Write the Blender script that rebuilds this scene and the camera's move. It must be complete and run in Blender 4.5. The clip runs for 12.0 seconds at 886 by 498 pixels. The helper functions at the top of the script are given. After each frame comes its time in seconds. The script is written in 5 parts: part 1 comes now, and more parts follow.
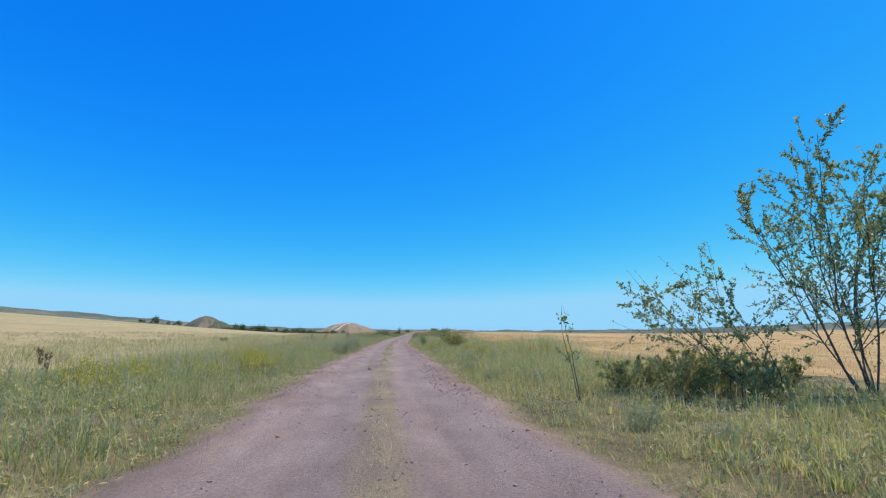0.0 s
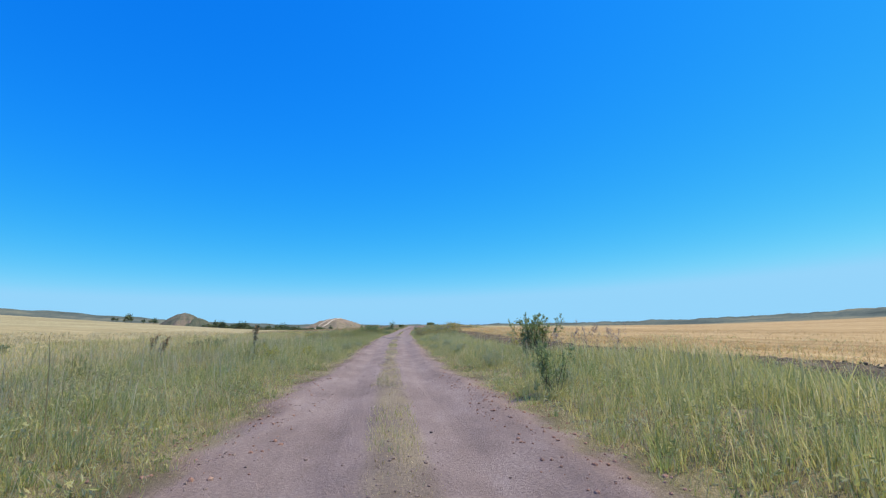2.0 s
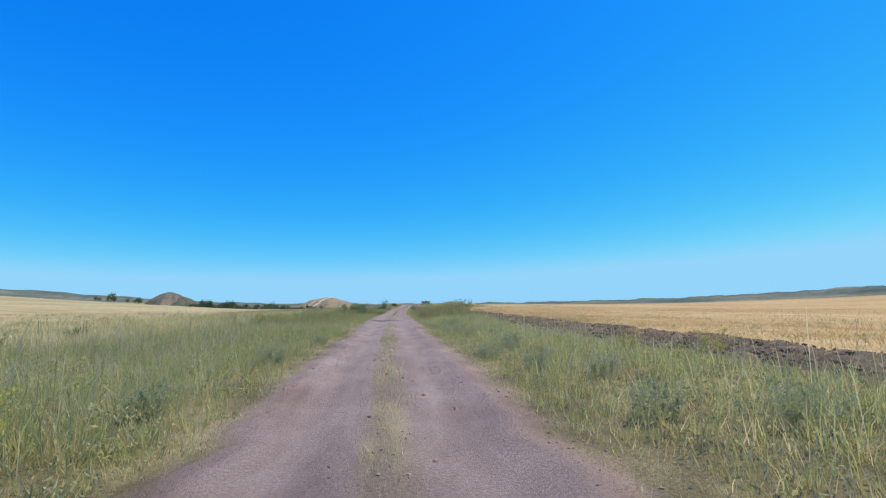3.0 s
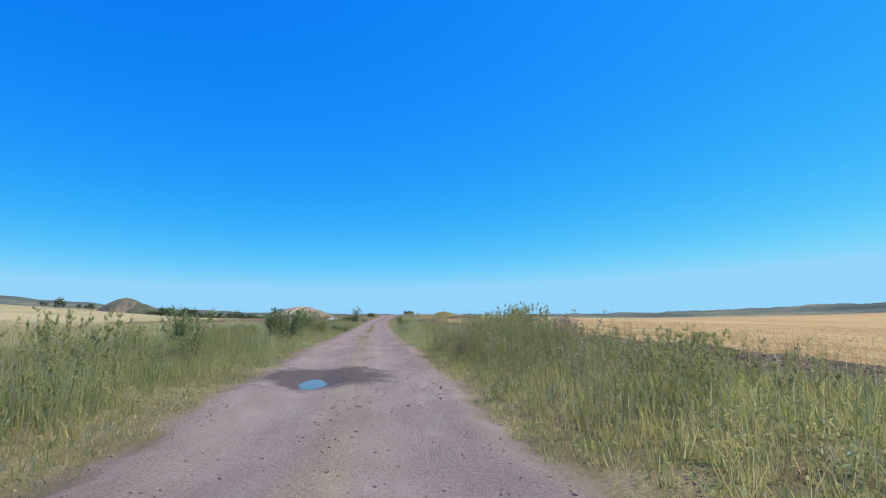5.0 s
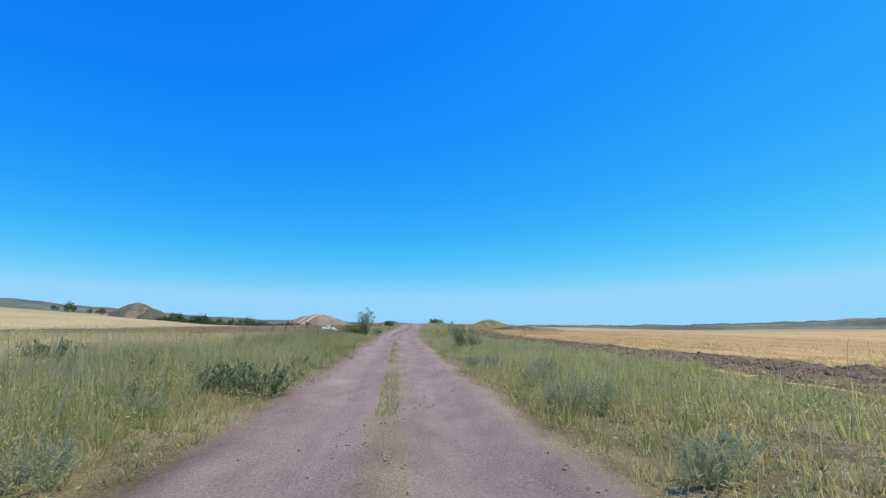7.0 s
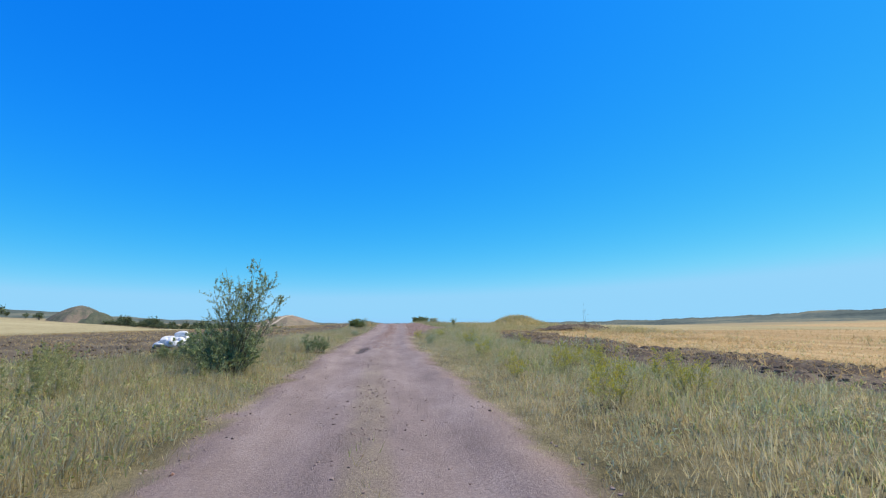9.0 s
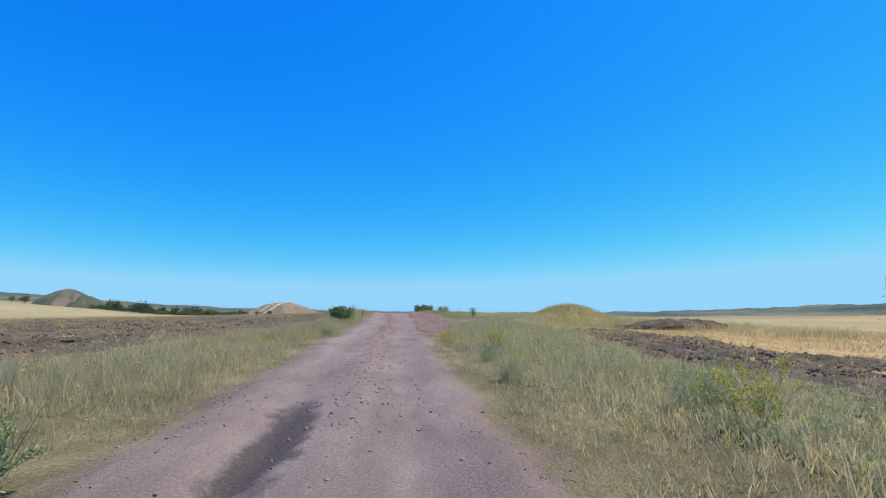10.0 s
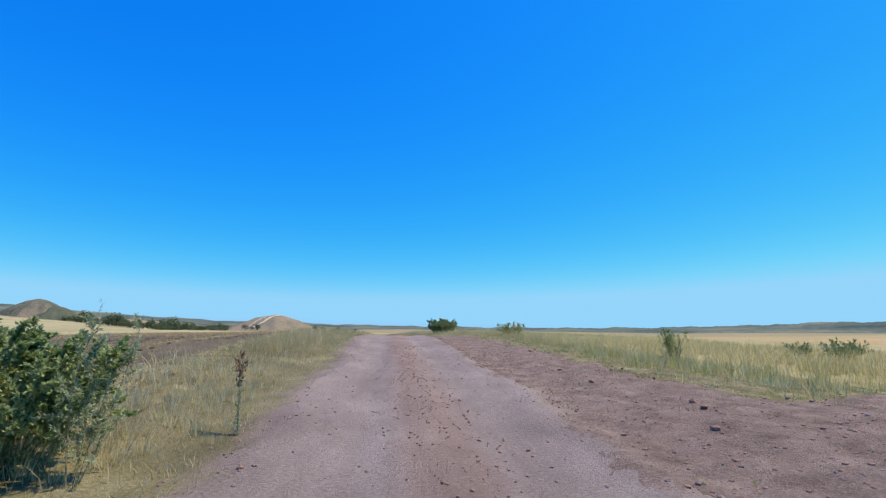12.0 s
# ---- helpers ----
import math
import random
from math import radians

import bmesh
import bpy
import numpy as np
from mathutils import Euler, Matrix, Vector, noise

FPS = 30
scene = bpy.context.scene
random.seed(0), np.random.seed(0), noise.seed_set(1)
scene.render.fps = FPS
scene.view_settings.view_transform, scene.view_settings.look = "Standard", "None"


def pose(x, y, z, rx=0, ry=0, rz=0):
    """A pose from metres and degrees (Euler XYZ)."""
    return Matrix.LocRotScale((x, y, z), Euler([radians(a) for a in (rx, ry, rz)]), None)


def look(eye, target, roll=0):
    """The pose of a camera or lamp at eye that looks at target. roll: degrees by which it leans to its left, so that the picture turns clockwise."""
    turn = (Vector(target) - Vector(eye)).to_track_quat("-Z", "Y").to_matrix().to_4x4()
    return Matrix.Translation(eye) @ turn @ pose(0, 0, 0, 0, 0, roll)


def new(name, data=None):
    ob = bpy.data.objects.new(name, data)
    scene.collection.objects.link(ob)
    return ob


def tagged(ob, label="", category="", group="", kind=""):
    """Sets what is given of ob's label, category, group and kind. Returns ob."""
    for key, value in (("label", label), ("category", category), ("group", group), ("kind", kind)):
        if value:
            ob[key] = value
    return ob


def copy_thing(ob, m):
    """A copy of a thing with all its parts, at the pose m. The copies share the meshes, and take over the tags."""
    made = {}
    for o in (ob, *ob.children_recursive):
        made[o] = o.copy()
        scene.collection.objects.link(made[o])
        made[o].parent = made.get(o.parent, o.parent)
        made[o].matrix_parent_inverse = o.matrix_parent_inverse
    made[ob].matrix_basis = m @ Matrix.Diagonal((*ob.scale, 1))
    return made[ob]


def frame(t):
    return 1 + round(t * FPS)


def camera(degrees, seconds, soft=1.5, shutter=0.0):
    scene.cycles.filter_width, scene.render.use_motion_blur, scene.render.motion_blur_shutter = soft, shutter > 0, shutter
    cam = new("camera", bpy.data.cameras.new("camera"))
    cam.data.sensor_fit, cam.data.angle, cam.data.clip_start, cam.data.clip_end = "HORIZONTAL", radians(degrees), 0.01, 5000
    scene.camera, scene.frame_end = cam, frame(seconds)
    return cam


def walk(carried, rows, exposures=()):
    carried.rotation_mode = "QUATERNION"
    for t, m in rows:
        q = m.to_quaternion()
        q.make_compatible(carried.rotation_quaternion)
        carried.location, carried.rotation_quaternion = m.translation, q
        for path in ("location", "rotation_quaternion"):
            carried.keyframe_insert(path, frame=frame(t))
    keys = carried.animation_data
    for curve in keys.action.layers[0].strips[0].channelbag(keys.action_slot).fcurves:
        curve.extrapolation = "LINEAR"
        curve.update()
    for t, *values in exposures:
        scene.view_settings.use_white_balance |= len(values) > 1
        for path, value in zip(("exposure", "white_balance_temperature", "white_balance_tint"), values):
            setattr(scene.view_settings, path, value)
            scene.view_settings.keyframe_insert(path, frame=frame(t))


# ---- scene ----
# ------------------------------------------------------------ camera
LENS = 87.0
cam = camera(LENS, 12.0, soft=1.25, shutter=0.0)
PATH = [
    (0.0, pose(0.00, 0.00, 1.35, 100.08, -0.03, -4.67)),
    (0.5, pose(-0.34, 8.14, 1.35, 100.35, 0.75, -4.62)),
    (1.0, pose(-0.74, 16.28, 1.35, 99.73, 1.64, -3.50)),
    (1.5, pose(-1.06, 24.43, 1.35, 99.59, 0.48, -5.84)),
    (2.0, pose(-1.21, 32.57, 1.35, 99.41, 0.76, -5.95)),
    (2.5, pose(-1.32, 40.72, 1.35, 97.27, 0.08, -6.55)),
    (3.0, pose(-1.36, 48.87, 1.35, 96.86, 0.86, -6.93)),
    (5.0, pose(-0.64, 81.46, 1.35, 98.21, 0.04, -9.66)),
    (5.5, pose(-0.24, 89.60, 1.35, 97.20, -0.25, -10.10)),
    (6.0, pose(-0.11, 97.75, 1.35, 98.85, 0.74, -5.89)),
    (6.5, pose(-0.23, 105.90, 1.35, 99.30, -0.99, -6.59)),
    (7.0, pose(-0.25, 114.05, 1.35, 99.35, -0.68, -7.55)),
    (9.0, pose(0.91, 146.62, 1.43, 99.24, 0.33, -10.78)),
    (9.5, pose(1.48, 154.75, 1.52, 99.32, -0.26, -11.39)),
    (10.0, pose(2.07, 162.88, 1.63, 97.90, -0.46, -11.10)),
    (10.5, pose(2.64, 171.01, 1.76, 99.18, -0.49, -11.22)),
    (11.0, pose(3.12, 179.15, 1.90, 99.69, -0.63, -9.98)),
    (11.5, pose(3.58, 187.29, 2.04, 99.89, -2.04, -11.07)),
    (12.0, pose(4.15, 195.42, 2.18, 99.65, -0.89, -11.64)),
]
walk(cam, PATH)

# ------------------------------------------------------------ sky and sun
SUN_EL, SUN_AZ = 62.0, 88.0  # azimuth clockwise from +y
world = bpy.data.worlds.new("sky")
scene.world = world
world.use_nodes = True
nt = world.node_tree
sky = nt.nodes.new("ShaderNodeTexSky")
sky.sky_type = "NISHITA"
sky.sun_disc = False
sky.sun_elevation = radians(SUN_EL)
sky.sun_rotation = radians(SUN_AZ)
sky.altitude = 0
sky.air_density = 1.0
sky.dust_density = 0.3
sky.ozone_density = 3.0
split = nt.nodes.new("ShaderNodeSeparateColor")
join = nt.nodes.new("ShaderNodeCombineColor")
nt.links.new(sky.outputs[0], split.inputs[0])
# a deep, saturated blue overhead that pales towards the horizon
for _c, (_in, _power, _gain, _most) in enumerate(((0.082, 2.9, 4.6, 0.30), (0.100, 0.98, 1.11, 0.66), (0.140, 0.4, 1.19, 0.96))):
    _n = [nt.nodes.new("ShaderNodeMath") for _ in range(4)]
    for _m, _op, _v in zip(_n, ("MULTIPLY", "POWER", "MULTIPLY", "SMOOTH_MIN"), (_in, _power, _gain / 0.12, _most / 0.12)):
        _m.operation = _op
        _m.inputs[1].default_value = _v
        _m.inputs[2].default_value = 0.5
    nt.links.new(split.outputs[_c], _n[0].inputs[0])
    nt.links.new(_n[0].outputs[0], _n[1].inputs[0])
    nt.links.new(_n[1].outputs[0], _n[2].inputs[0])
    nt.links.new(_n[2].outputs[0], _n[3].inputs[0])
    nt.links.new(_n[3].outputs[0], join.inputs[_c])
nt.links.new(join.outputs[0], nt.nodes["Background"].inputs[0])
nt.nodes["Background"].inputs[1].default_value = 0.12
sun = new("sun", bpy.data.lights.new("sun", "SUN"))
sun.data.energy = 5.0
sun.data.color = (1.0, 0.87, 0.60)
sun.data.angle = radians(0.5)
_e, _a = radians(SUN_EL), radians(SUN_AZ)
sun.matrix_world = look((90 * math.cos(_e) * math.sin(_a), 90 * math.cos(_e) * math.cos(_a), 90 * math.sin(_e)), (0, 0, 0))
scene.view_settings.exposure = 0.0

rng = np.random.default_rng(7)


# ------------------------------------------------------------ materials
def nodes_of(name):
    m = bpy.data.materials.new(name)
    m.use_nodes = True
    t = m.node_tree
    return m, t, t.nodes["Principled BSDF"]


def add(t, kind, **ins):
    n = t.nodes.new(kind)
    for k, v in ins.items():
        n.inputs[k].default_value = v
    return n


def noise_of(t, scale, detail=4, rough=0.6, stretch=(1, 1, 1), uv=False):
    co = t.nodes.new("ShaderNodeUVMap" if uv else "ShaderNodeNewGeometry")
    mp = add(t, "ShaderNodeMapping", Scale=stretch)
    t.links.new(co.outputs[0], mp.inputs[0])
    n = add(t, "ShaderNodeTexNoise", Scale=scale, Detail=detail, Roughness=rough)
    t.links.new(mp.outputs[0], n.inputs["Vector"])
    return n.outputs["Fac"]


def ramp(t, fac, stops):
    r = t.nodes.new("ShaderNodeValToRGB")
    els = r.color_ramp.elements
    while len(els) < len(stops):
        els.new(0.5)
    for e, (p, c) in zip(els, stops):
        e.position = p
        e.color = (*c, 1) if len(c) == 3 else c
    t.links.new(fac, r.inputs[0])
    return r.outputs[0]


def mix(t, fac, a, b, mode="MIX"):
    n = t.nodes.new("ShaderNodeMix")
    n.data_type = "RGBA"
    n.blend_type = mode
    for sock, v in ((n.inputs[0], fac), (n.inputs[6], a), (n.inputs[7], b)):
        if hasattr(v, "is_linked"):
            t.links.new(v, sock)
        else:
            sock.default_value = v if isinstance(v, float) else (*v, 1)
    return n.outputs[2]


def maths(t, op, a, b=0.0, c=0.0):
    n = t.nodes.new("ShaderNodeMath")
    n.operation = op
    for sock, v in zip(n.inputs, (a, b, c)):
        if hasattr(v, "is_linked"):
            t.links.new(v, sock)
        else:
            sock.default_value = v
    return n.outputs[0]


def bump(t, bs, height, strength, distance):
    b = add(t, "ShaderNodeBump", Strength=strength, Distance=distance)
    t.links.new(height, b.inputs["Height"])
    t.links.new(b.outputs[0], bs.inputs["Normal"])


def earth(name, stops, big=0.25, small=9.0, rough=0.95, relief=0.03, stretch=(1, 1, 1)):
    """Soil: broad patches, fine grain and relief."""
    m, t, bs = nodes_of(name)
    a = noise_of(t, big, 5, 0.65, stretch)
    b = noise_of(t, small, 6, 0.7)
    f = maths(t, "ADD", maths(t, "MULTIPLY", a, 0.55), maths(t, "MULTIPLY", b, 0.45))
    t.links.new(ramp(t, f, stops), bs.inputs["Base Color"])
    bs.inputs["Roughness"].default_value = rough
    bs.inputs["Specular IOR Level"].default_value = 0.15
    bump(t, bs, b, 0.7, relief)
    return m


def blades(name, stops, patch=0.12, thin=0.6, patchy=0.5, rough=0.65, gloss=0.08):
    """Leaves and blades: each its own tint, with broad patches; light passes through a little."""
    m, t, bs = nodes_of(name)
    geo = t.nodes.new("ShaderNodeNewGeometry")
    f = maths(t, "ADD", maths(t, "MULTIPLY", geo.outputs["Random Per Island"], 1 - patchy),
              maths(t, "MULTIPLY", noise_of(t, patch, 3, 0.6), patchy))
    col = ramp(t, f, stops)
    t.links.new(col, bs.inputs["Base Color"])
    bs.inputs["Roughness"].default_value = rough
    bs.inputs["Specular IOR Level"].default_value = gloss
    tr = t.nodes.new("ShaderNodeBsdfTranslucent")
    t.links.new(col, tr.inputs["Color"])
    mx = add(t, "ShaderNodeMixShader", Fac=thin)
    t.links.new(bs.outputs[0], mx.inputs[1])
    t.links.new(tr.outputs[0], mx.inputs[2])
    t.links.new(mx.outputs[0], t.nodes["Material Output"].inputs["Surface"])
    return m


def bark(name, a, b):
    m, t, bs = nodes_of(name)
    n = noise_of(t, 30, 4, 0.7, (1, 1, 0.25))
    t.links.new(ramp(t, n, [(0.3, a), (0.7, b)]), bs.inputs["Base Color"])
    bs.inputs["Roughness"].default_value = 0.9
    bump(t, bs, n, 0.5, 0.01)
    return m


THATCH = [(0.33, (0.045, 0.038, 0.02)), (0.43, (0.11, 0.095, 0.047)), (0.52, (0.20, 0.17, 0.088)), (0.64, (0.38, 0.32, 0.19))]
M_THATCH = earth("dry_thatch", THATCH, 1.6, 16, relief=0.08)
M_MEADOW = earth("meadow_turf", [(0.32, (0.24, 0.205, 0.095)), (0.5, (0.36, 0.295, 0.15)), (0.68, (0.47, 0.385, 0.22))], 0.12, 3, relief=0.08)
M_PLAIN = earth("far_plain", [(0.3, (0.19, 0.16, 0.09)), (0.5, (0.3, 0.24, 0.13)), (0.7, (0.36, 0.3, 0.17))], 0.006, 0.1, relief=0.2)
M_PLOUGH = earth("ploughed_soil", [(0.3, (0.05, 0.037, 0.027)), (0.48, (0.10, 0.076, 0.056)), (0.66, (0.26, 0.205, 0.14))], 0.9, 9, relief=0.06)
M_TILTH = earth("tilled_soil", [(0.3, (0.059, 0.048, 0.034)), (0.5, (0.119, 0.097, 0.068)), (0.7, (0.231, 0.191, 0.126))], 0.3, 5, relief=0.06)
M_CLOD = earth("soil_clod", [(0.3, (0.07, 0.053, 0.04)), (0.7, (0.21, 0.16, 0.115))], 1.5, 18, relief=0.02)
M_DGRASS = blades("dry_grass", [(0.25, (0.36, 0.285, 0.135)), (0.5, (0.60, 0.495, 0.265)), (0.75, (0.77, 0.67, 0.43))])
M_MGRASS = blades("mixed_grass", [(0.25, (0.34, 0.35, 0.12)), (0.42, (0.50, 0.475, 0.175)), (0.58, (0.65, 0.575, 0.26)), (0.78, (0.78, 0.69, 0.41))])
M_GGRASS = blades("green_grass", [(0.25, (0.24, 0.295, 0.095)), (0.5, (0.41, 0.45, 0.155)), (0.72, (0.61, 0.58, 0.26))])
M_BGRASS = blades("brown_grass", [(0.25, (0.33, 0.30, 0.13)), (0.5, (0.54, 0.475, 0.23)), (0.75, (0.70, 0.61, 0.36))])
M_STRAW = blades("stubble_straw", [(0.25, (0.36, 0.25, 0.11)), (0.5, (0.50, 0.37, 0.18)), (0.75, (0.64, 0.5, 0.28))])
M_LEAF = blades("leaf_green", [(0.2, (0.17, 0.235, 0.085)), (0.5, (0.30, 0.375, 0.14)), (0.8, (0.50, 0.53, 0.26))], 1.5, 0.42, 0.3, 0.35, 0.35)
M_LEAFDK = blades("leaf_dark", [(0.2, (0.16, 0.215, 0.09)), (0.5, (0.29, 0.355, 0.15)), (0.8, (0.47, 0.50, 0.25))], 1.5, 0.38, 0.3, 0.4, 0.3)
M_GREY = blades("leaf_grey", [(0.2, (0.29, 0.325, 0.185)), (0.5, (0.44, 0.465, 0.275)), (0.8, (0.59, 0.60, 0.385))], 1.5, 0.5, 0.3)
M_OLIVE = blades("leaf_olive", [(0.2, (0.27, 0.29, 0.10)), (0.5, (0.45, 0.445, 0.17)), (0.8, (0.64, 0.59, 0.30))], 1.5, 0.5, 0.3)
M_WEED = blades("leaf_weed", [(0.2, (0.30, 0.33, 0.12)), (0.5, (0.50, 0.49, 0.20)), (0.8, (0.68, 0.60, 0.32))], 0.8, 0.5, 0.4)
M_SEED = blades("seed_head", [(0.2, (0.16, 0.11, 0.06)), (0.5, (0.30, 0.21, 0.13)), (0.8, (0.46, 0.34, 0.24))], 1.5, 0.15, 0.2)
M_PALE = blades("pale_pod", [(0.2, (0.30, 0.22, 0.20)), (0.5, (0.42, 0.33, 0.29)), (0.8, (0.55, 0.46, 0.4))], 1.5, 0.2, 0.2)
M_FLOWER = blades("yellow_flower", [(0.2, (0.45, 0.38, 0.03)), (0.8, (0.7, 0.6, 0.08))], 1.5, 0.2, 0.2)
M_WHITEFL = blades("white_flower", [(0.2, (0.55, 0.55, 0.45)), (0.8, (0.75, 0.75, 0.66))], 1.5, 0.2, 0.2)
M_BARK = bark("shrub_bark", (0.06, 0.05, 0.04), (0.17, 0.14, 0.11))
M_STEM = bark("weed_stem", (0.13, 0.12, 0.06), (0.28, 0.25, 0.14))
# far tree leaves: distance haze is mixed into the green, paler and greyer
M_FARLEAF = blades("hazy_tree_leaf", [(0.2, (0.085, 0.115, 0.06)), (0.5, (0.135, 0.17, 0.09)), (0.8, (0.20, 0.235, 0.125))], 0.4, 0.15, 0.3)


def stubble_material(name, stops):
    m, t, bs = nodes_of(name)
    rows_ = noise_of(t, 0.9, 3, 0.6, (1.0, 0.03, 1))
    big = noise_of(t, 0.035, 4, 0.6, (1.0, 0.25, 1))
    fine = noise_of(t, 6, 5, 0.7)
    f = maths(t, "ADD", maths(t, "MULTIPLY", rows_, 0.45), maths(t, "ADD", maths(t, "MULTIPLY", big, 0.35), maths(t, "MULTIPLY", fine, 0.2)))
    t.links.new(ramp(t, f, stops), bs.inputs["Base Color"])
    bs.inputs["Roughness"].default_value = 0.9
    bs.inputs["Specular IOR Level"].default_value = 0.15
    bump(t, bs, fine, 0.6, 0.05)
    return m


M_STUBBLE = stubble_material("stubble", [(0.36, (0.25, 0.16, 0.07)), (0.48, (0.40, 0.27, 0.12)), (0.60, (0.53, 0.385, 0.2))])
M_PALEFIELD = stubble_material("pale_stubble", [(0.36, (0.22, 0.185, 0.085)), (0.48, (0.35, 0.295, 0.15)), (0.60, (0.48, 0.41, 0.235))])


def hills_material():
    m, t, bs = nodes_of("hazy_hill_woods")
    big = noise_of(t, 0.004, 4, 0.6, (1, 1, 4))
    fine = noise_of(t, 0.05, 5, 0.7)
    f = maths(t, "ADD", maths(t, "MULTIPLY", big, 0.6), maths(t, "MULTIPLY", fine, 0.4))
    # woods and fields, with a bluish-grey tint standing in for aerial haze
    t.links.new(ramp(t, f, [(0.38, (0.065, 0.085, 0.08)), (0.5, (0.115, 0.14, 0.125)), (0.62, (0.21, 0.21, 0.15))]), bs.inputs["Base Color"])
    bs.inputs["Roughness"].default_value = 1.0
    bs.inputs["Specular IOR Level"].default_value = 0.0
    return m


M_HILLS = hills_material()
M_MOUND = earth("mound_earth", [(0.36, (0.085, 0.095, 0.07)), (0.46, (0.14, 0.135, 0.10)), (0.54, (0.195, 0.16, 0.125)), (0.64, (0.27, 0.20, 0.16))], 0.025, 0.3, relief=1.2)
M_SPOIL = earth("spoil_earth", [(0.34, (0.125, 0.125, 0.085)), (0.45, (0.205, 0.18, 0.125)), (0.55, (0.28, 0.215, 0.155)), (0.66, (0.36, 0.265, 0.20))], 0.012, 0.2, relief=1.2)
M_SCRUB = earth("mound_scrub", [(0.34, (0.055, 0.07, 0.045)), (0.5, (0.09, 0.105, 0.07)), (0.66, (0.15, 0.14, 0.10))], 0.04, 0.4, relief=1.5)
M_RUBBLE = earth("red_rubble", [(0.34, (0.108, 0.072, 0.061)), (0.45, (0.195, 0.136, 0.113)), (0.55, (0.269, 0.195, 0.164)), (0.66, (0.365, 0.279, 0.241))], 2.4, 30, relief=0.08)
M_CHALK = earth("pale_track", [(0.3, (0.45, 0.38, 0.28)), (0.7, (0.62, 0.54, 0.42))], 0.1, 1.0, relief=0.1)
M_STONE = earth("road_stone", [(0.25, (0.14, 0.095, 0.08)), (0.5, (0.26, 0.19, 0.165)), (0.75, (0.44, 0.37, 0.33))], 3.0, 40, relief=0.004)
M_REDSTONE = earth("red_stone", [(0.25, (0.18, 0.095, 0.07)), (0.5, (0.32, 0.185, 0.14)), (0.75, (0.48, 0.35, 0.28))], 3.0, 40, relief=0.004)
M_DARKSTONE = earth("dark_stone", [(0.25, (0.08, 0.06, 0.055)), (0.75, (0.2, 0.15, 0.135))], 3.0, 40, relief=0.004)


def road_material():
    """Red-brown earth road; UV x is metres across from its middle, UV y metres along."""
    m, t, bs = nodes_of("road_earth")
    uv = t.nodes.new("ShaderNodeUVMap")
    sp = t.nodes.new("ShaderNodeSeparateXYZ")
    t.links.new(uv.outputs[0], sp.inputs[0])
    wob = noise_of(t, 0.35, 3, 0.6, (1, 1, 1), True)
    s = maths(t, "ADD", sp.outputs[0], maths(t, "MULTIPLY", maths(t, "SUBTRACT", wob, 0.5), 0.9))
    a = maths(t, "ABSOLUTE", s)
    streak = noise_of(t, 1.6, 4, 0.6, (2.0, 0.16, 1), True)
    patch = noise_of(t, 0.9, 6, 0.68, (1, 0.5, 1), True)
    grain = noise_of(t, 26, 6, 0.75, (1, 1, 1), True)
    f = maths(t, "ADD", maths(t, "MULTIPLY", streak, 0.14), maths(t, "ADD", maths(t, "MULTIPLY", patch, 0.38), maths(t, "MULTIPLY", grain, 0.48)))
    worn = ramp(t, f, [(0.36, (0.147, 0.108, 0.098)), (0.5, (0.25, 0.19, 0.173)), (0.64, (0.37, 0.295, 0.27))])
    loose = ramp(t, f, [(0.3, (0.12, 0.078, 0.062)), (0.5, (0.245, 0.168, 0.134)), (0.7, (0.39, 0.29, 0.23))])
    straw = ramp(t, f, [(0.36, (0.085, 0.070, 0.042)), (0.5, (0.22, 0.178, 0.108)), (0.64, (0.40, 0.33, 0.21))])
    k_edge = ramp(t, maths(t, "MULTIPLY", a, 0.33), [(0.50, (0, 0, 0)), (0.66, (1, 1, 1))])
    mid = maths(t, "ABSOLUTE", maths(t, "ADD", sp.outputs[0], maths(t, "MULTIPLY", maths(t, "SUBTRACT", wob, 0.5), 0.35)))
    k_mid = ramp(t, mid, [(0.18, (1, 1, 1)), (0.38, (0, 0, 0))])
    k_mid = maths(t, "MULTIPLY", k_mid, ramp(t, maths(t, "MULTIPLY", sp.outputs[1], 0.004), [(0.6, (1, 1, 1)), (0.66, (0.08, 0.08, 0.08))]))
    k_patch = ramp(t, patch, [(0.42, (0, 0, 0)), (0.6, (1, 1, 1))])
    col = mix(t, maths(t, "MULTIPLY", k_mid, maths(t, "ADD", maths(t, "MULTIPLY", k_patch, 0.45), 0.45)), worn, straw)
    edge_patch = ramp(t, noise_of(t, 0.6, 4, 0.7, (1, 0.6, 1), True), [(0.4, (0.25, 0.25, 0.25)), (0.6, (1, 1, 1))])
    col = mix(t, maths(t, "MULTIPLY", maths(t, "MULTIPLY", k_edge, edge_patch), 0.8), col, loose)
    # red rubble ridge between the tracks of the last stretch
    k_red = maths(t, "MULTIPLY", ramp(t, mid, [(0.25, (1, 1, 1)), (0.6, (0, 0, 0))]), ramp(t, maths(t, "MULTIPLY", sp.outputs[1], 0.004), [(0.69, (0, 0, 0)), (0.74, (0.36, 0.36, 0.36))]))
    red = ramp(t, f, [(0.32, (0.13, 0.068, 0.048)), (0.5, (0.25, 0.142, 0.10)), (0.68, (0.38, 0.25, 0.185))])
    # greyer, finer silt beyond the second half, and dark mud round the two wet hollows
    silt = ramp(t, maths(t, "MULTIPLY", sp.outputs[1], 0.004), [(0.28, (0, 0, 0)), (0.36, (1, 1, 1)), (0.42, (0.2, 0.2, 0.2)), (0.6, (0.25, 0.25, 0.25))])
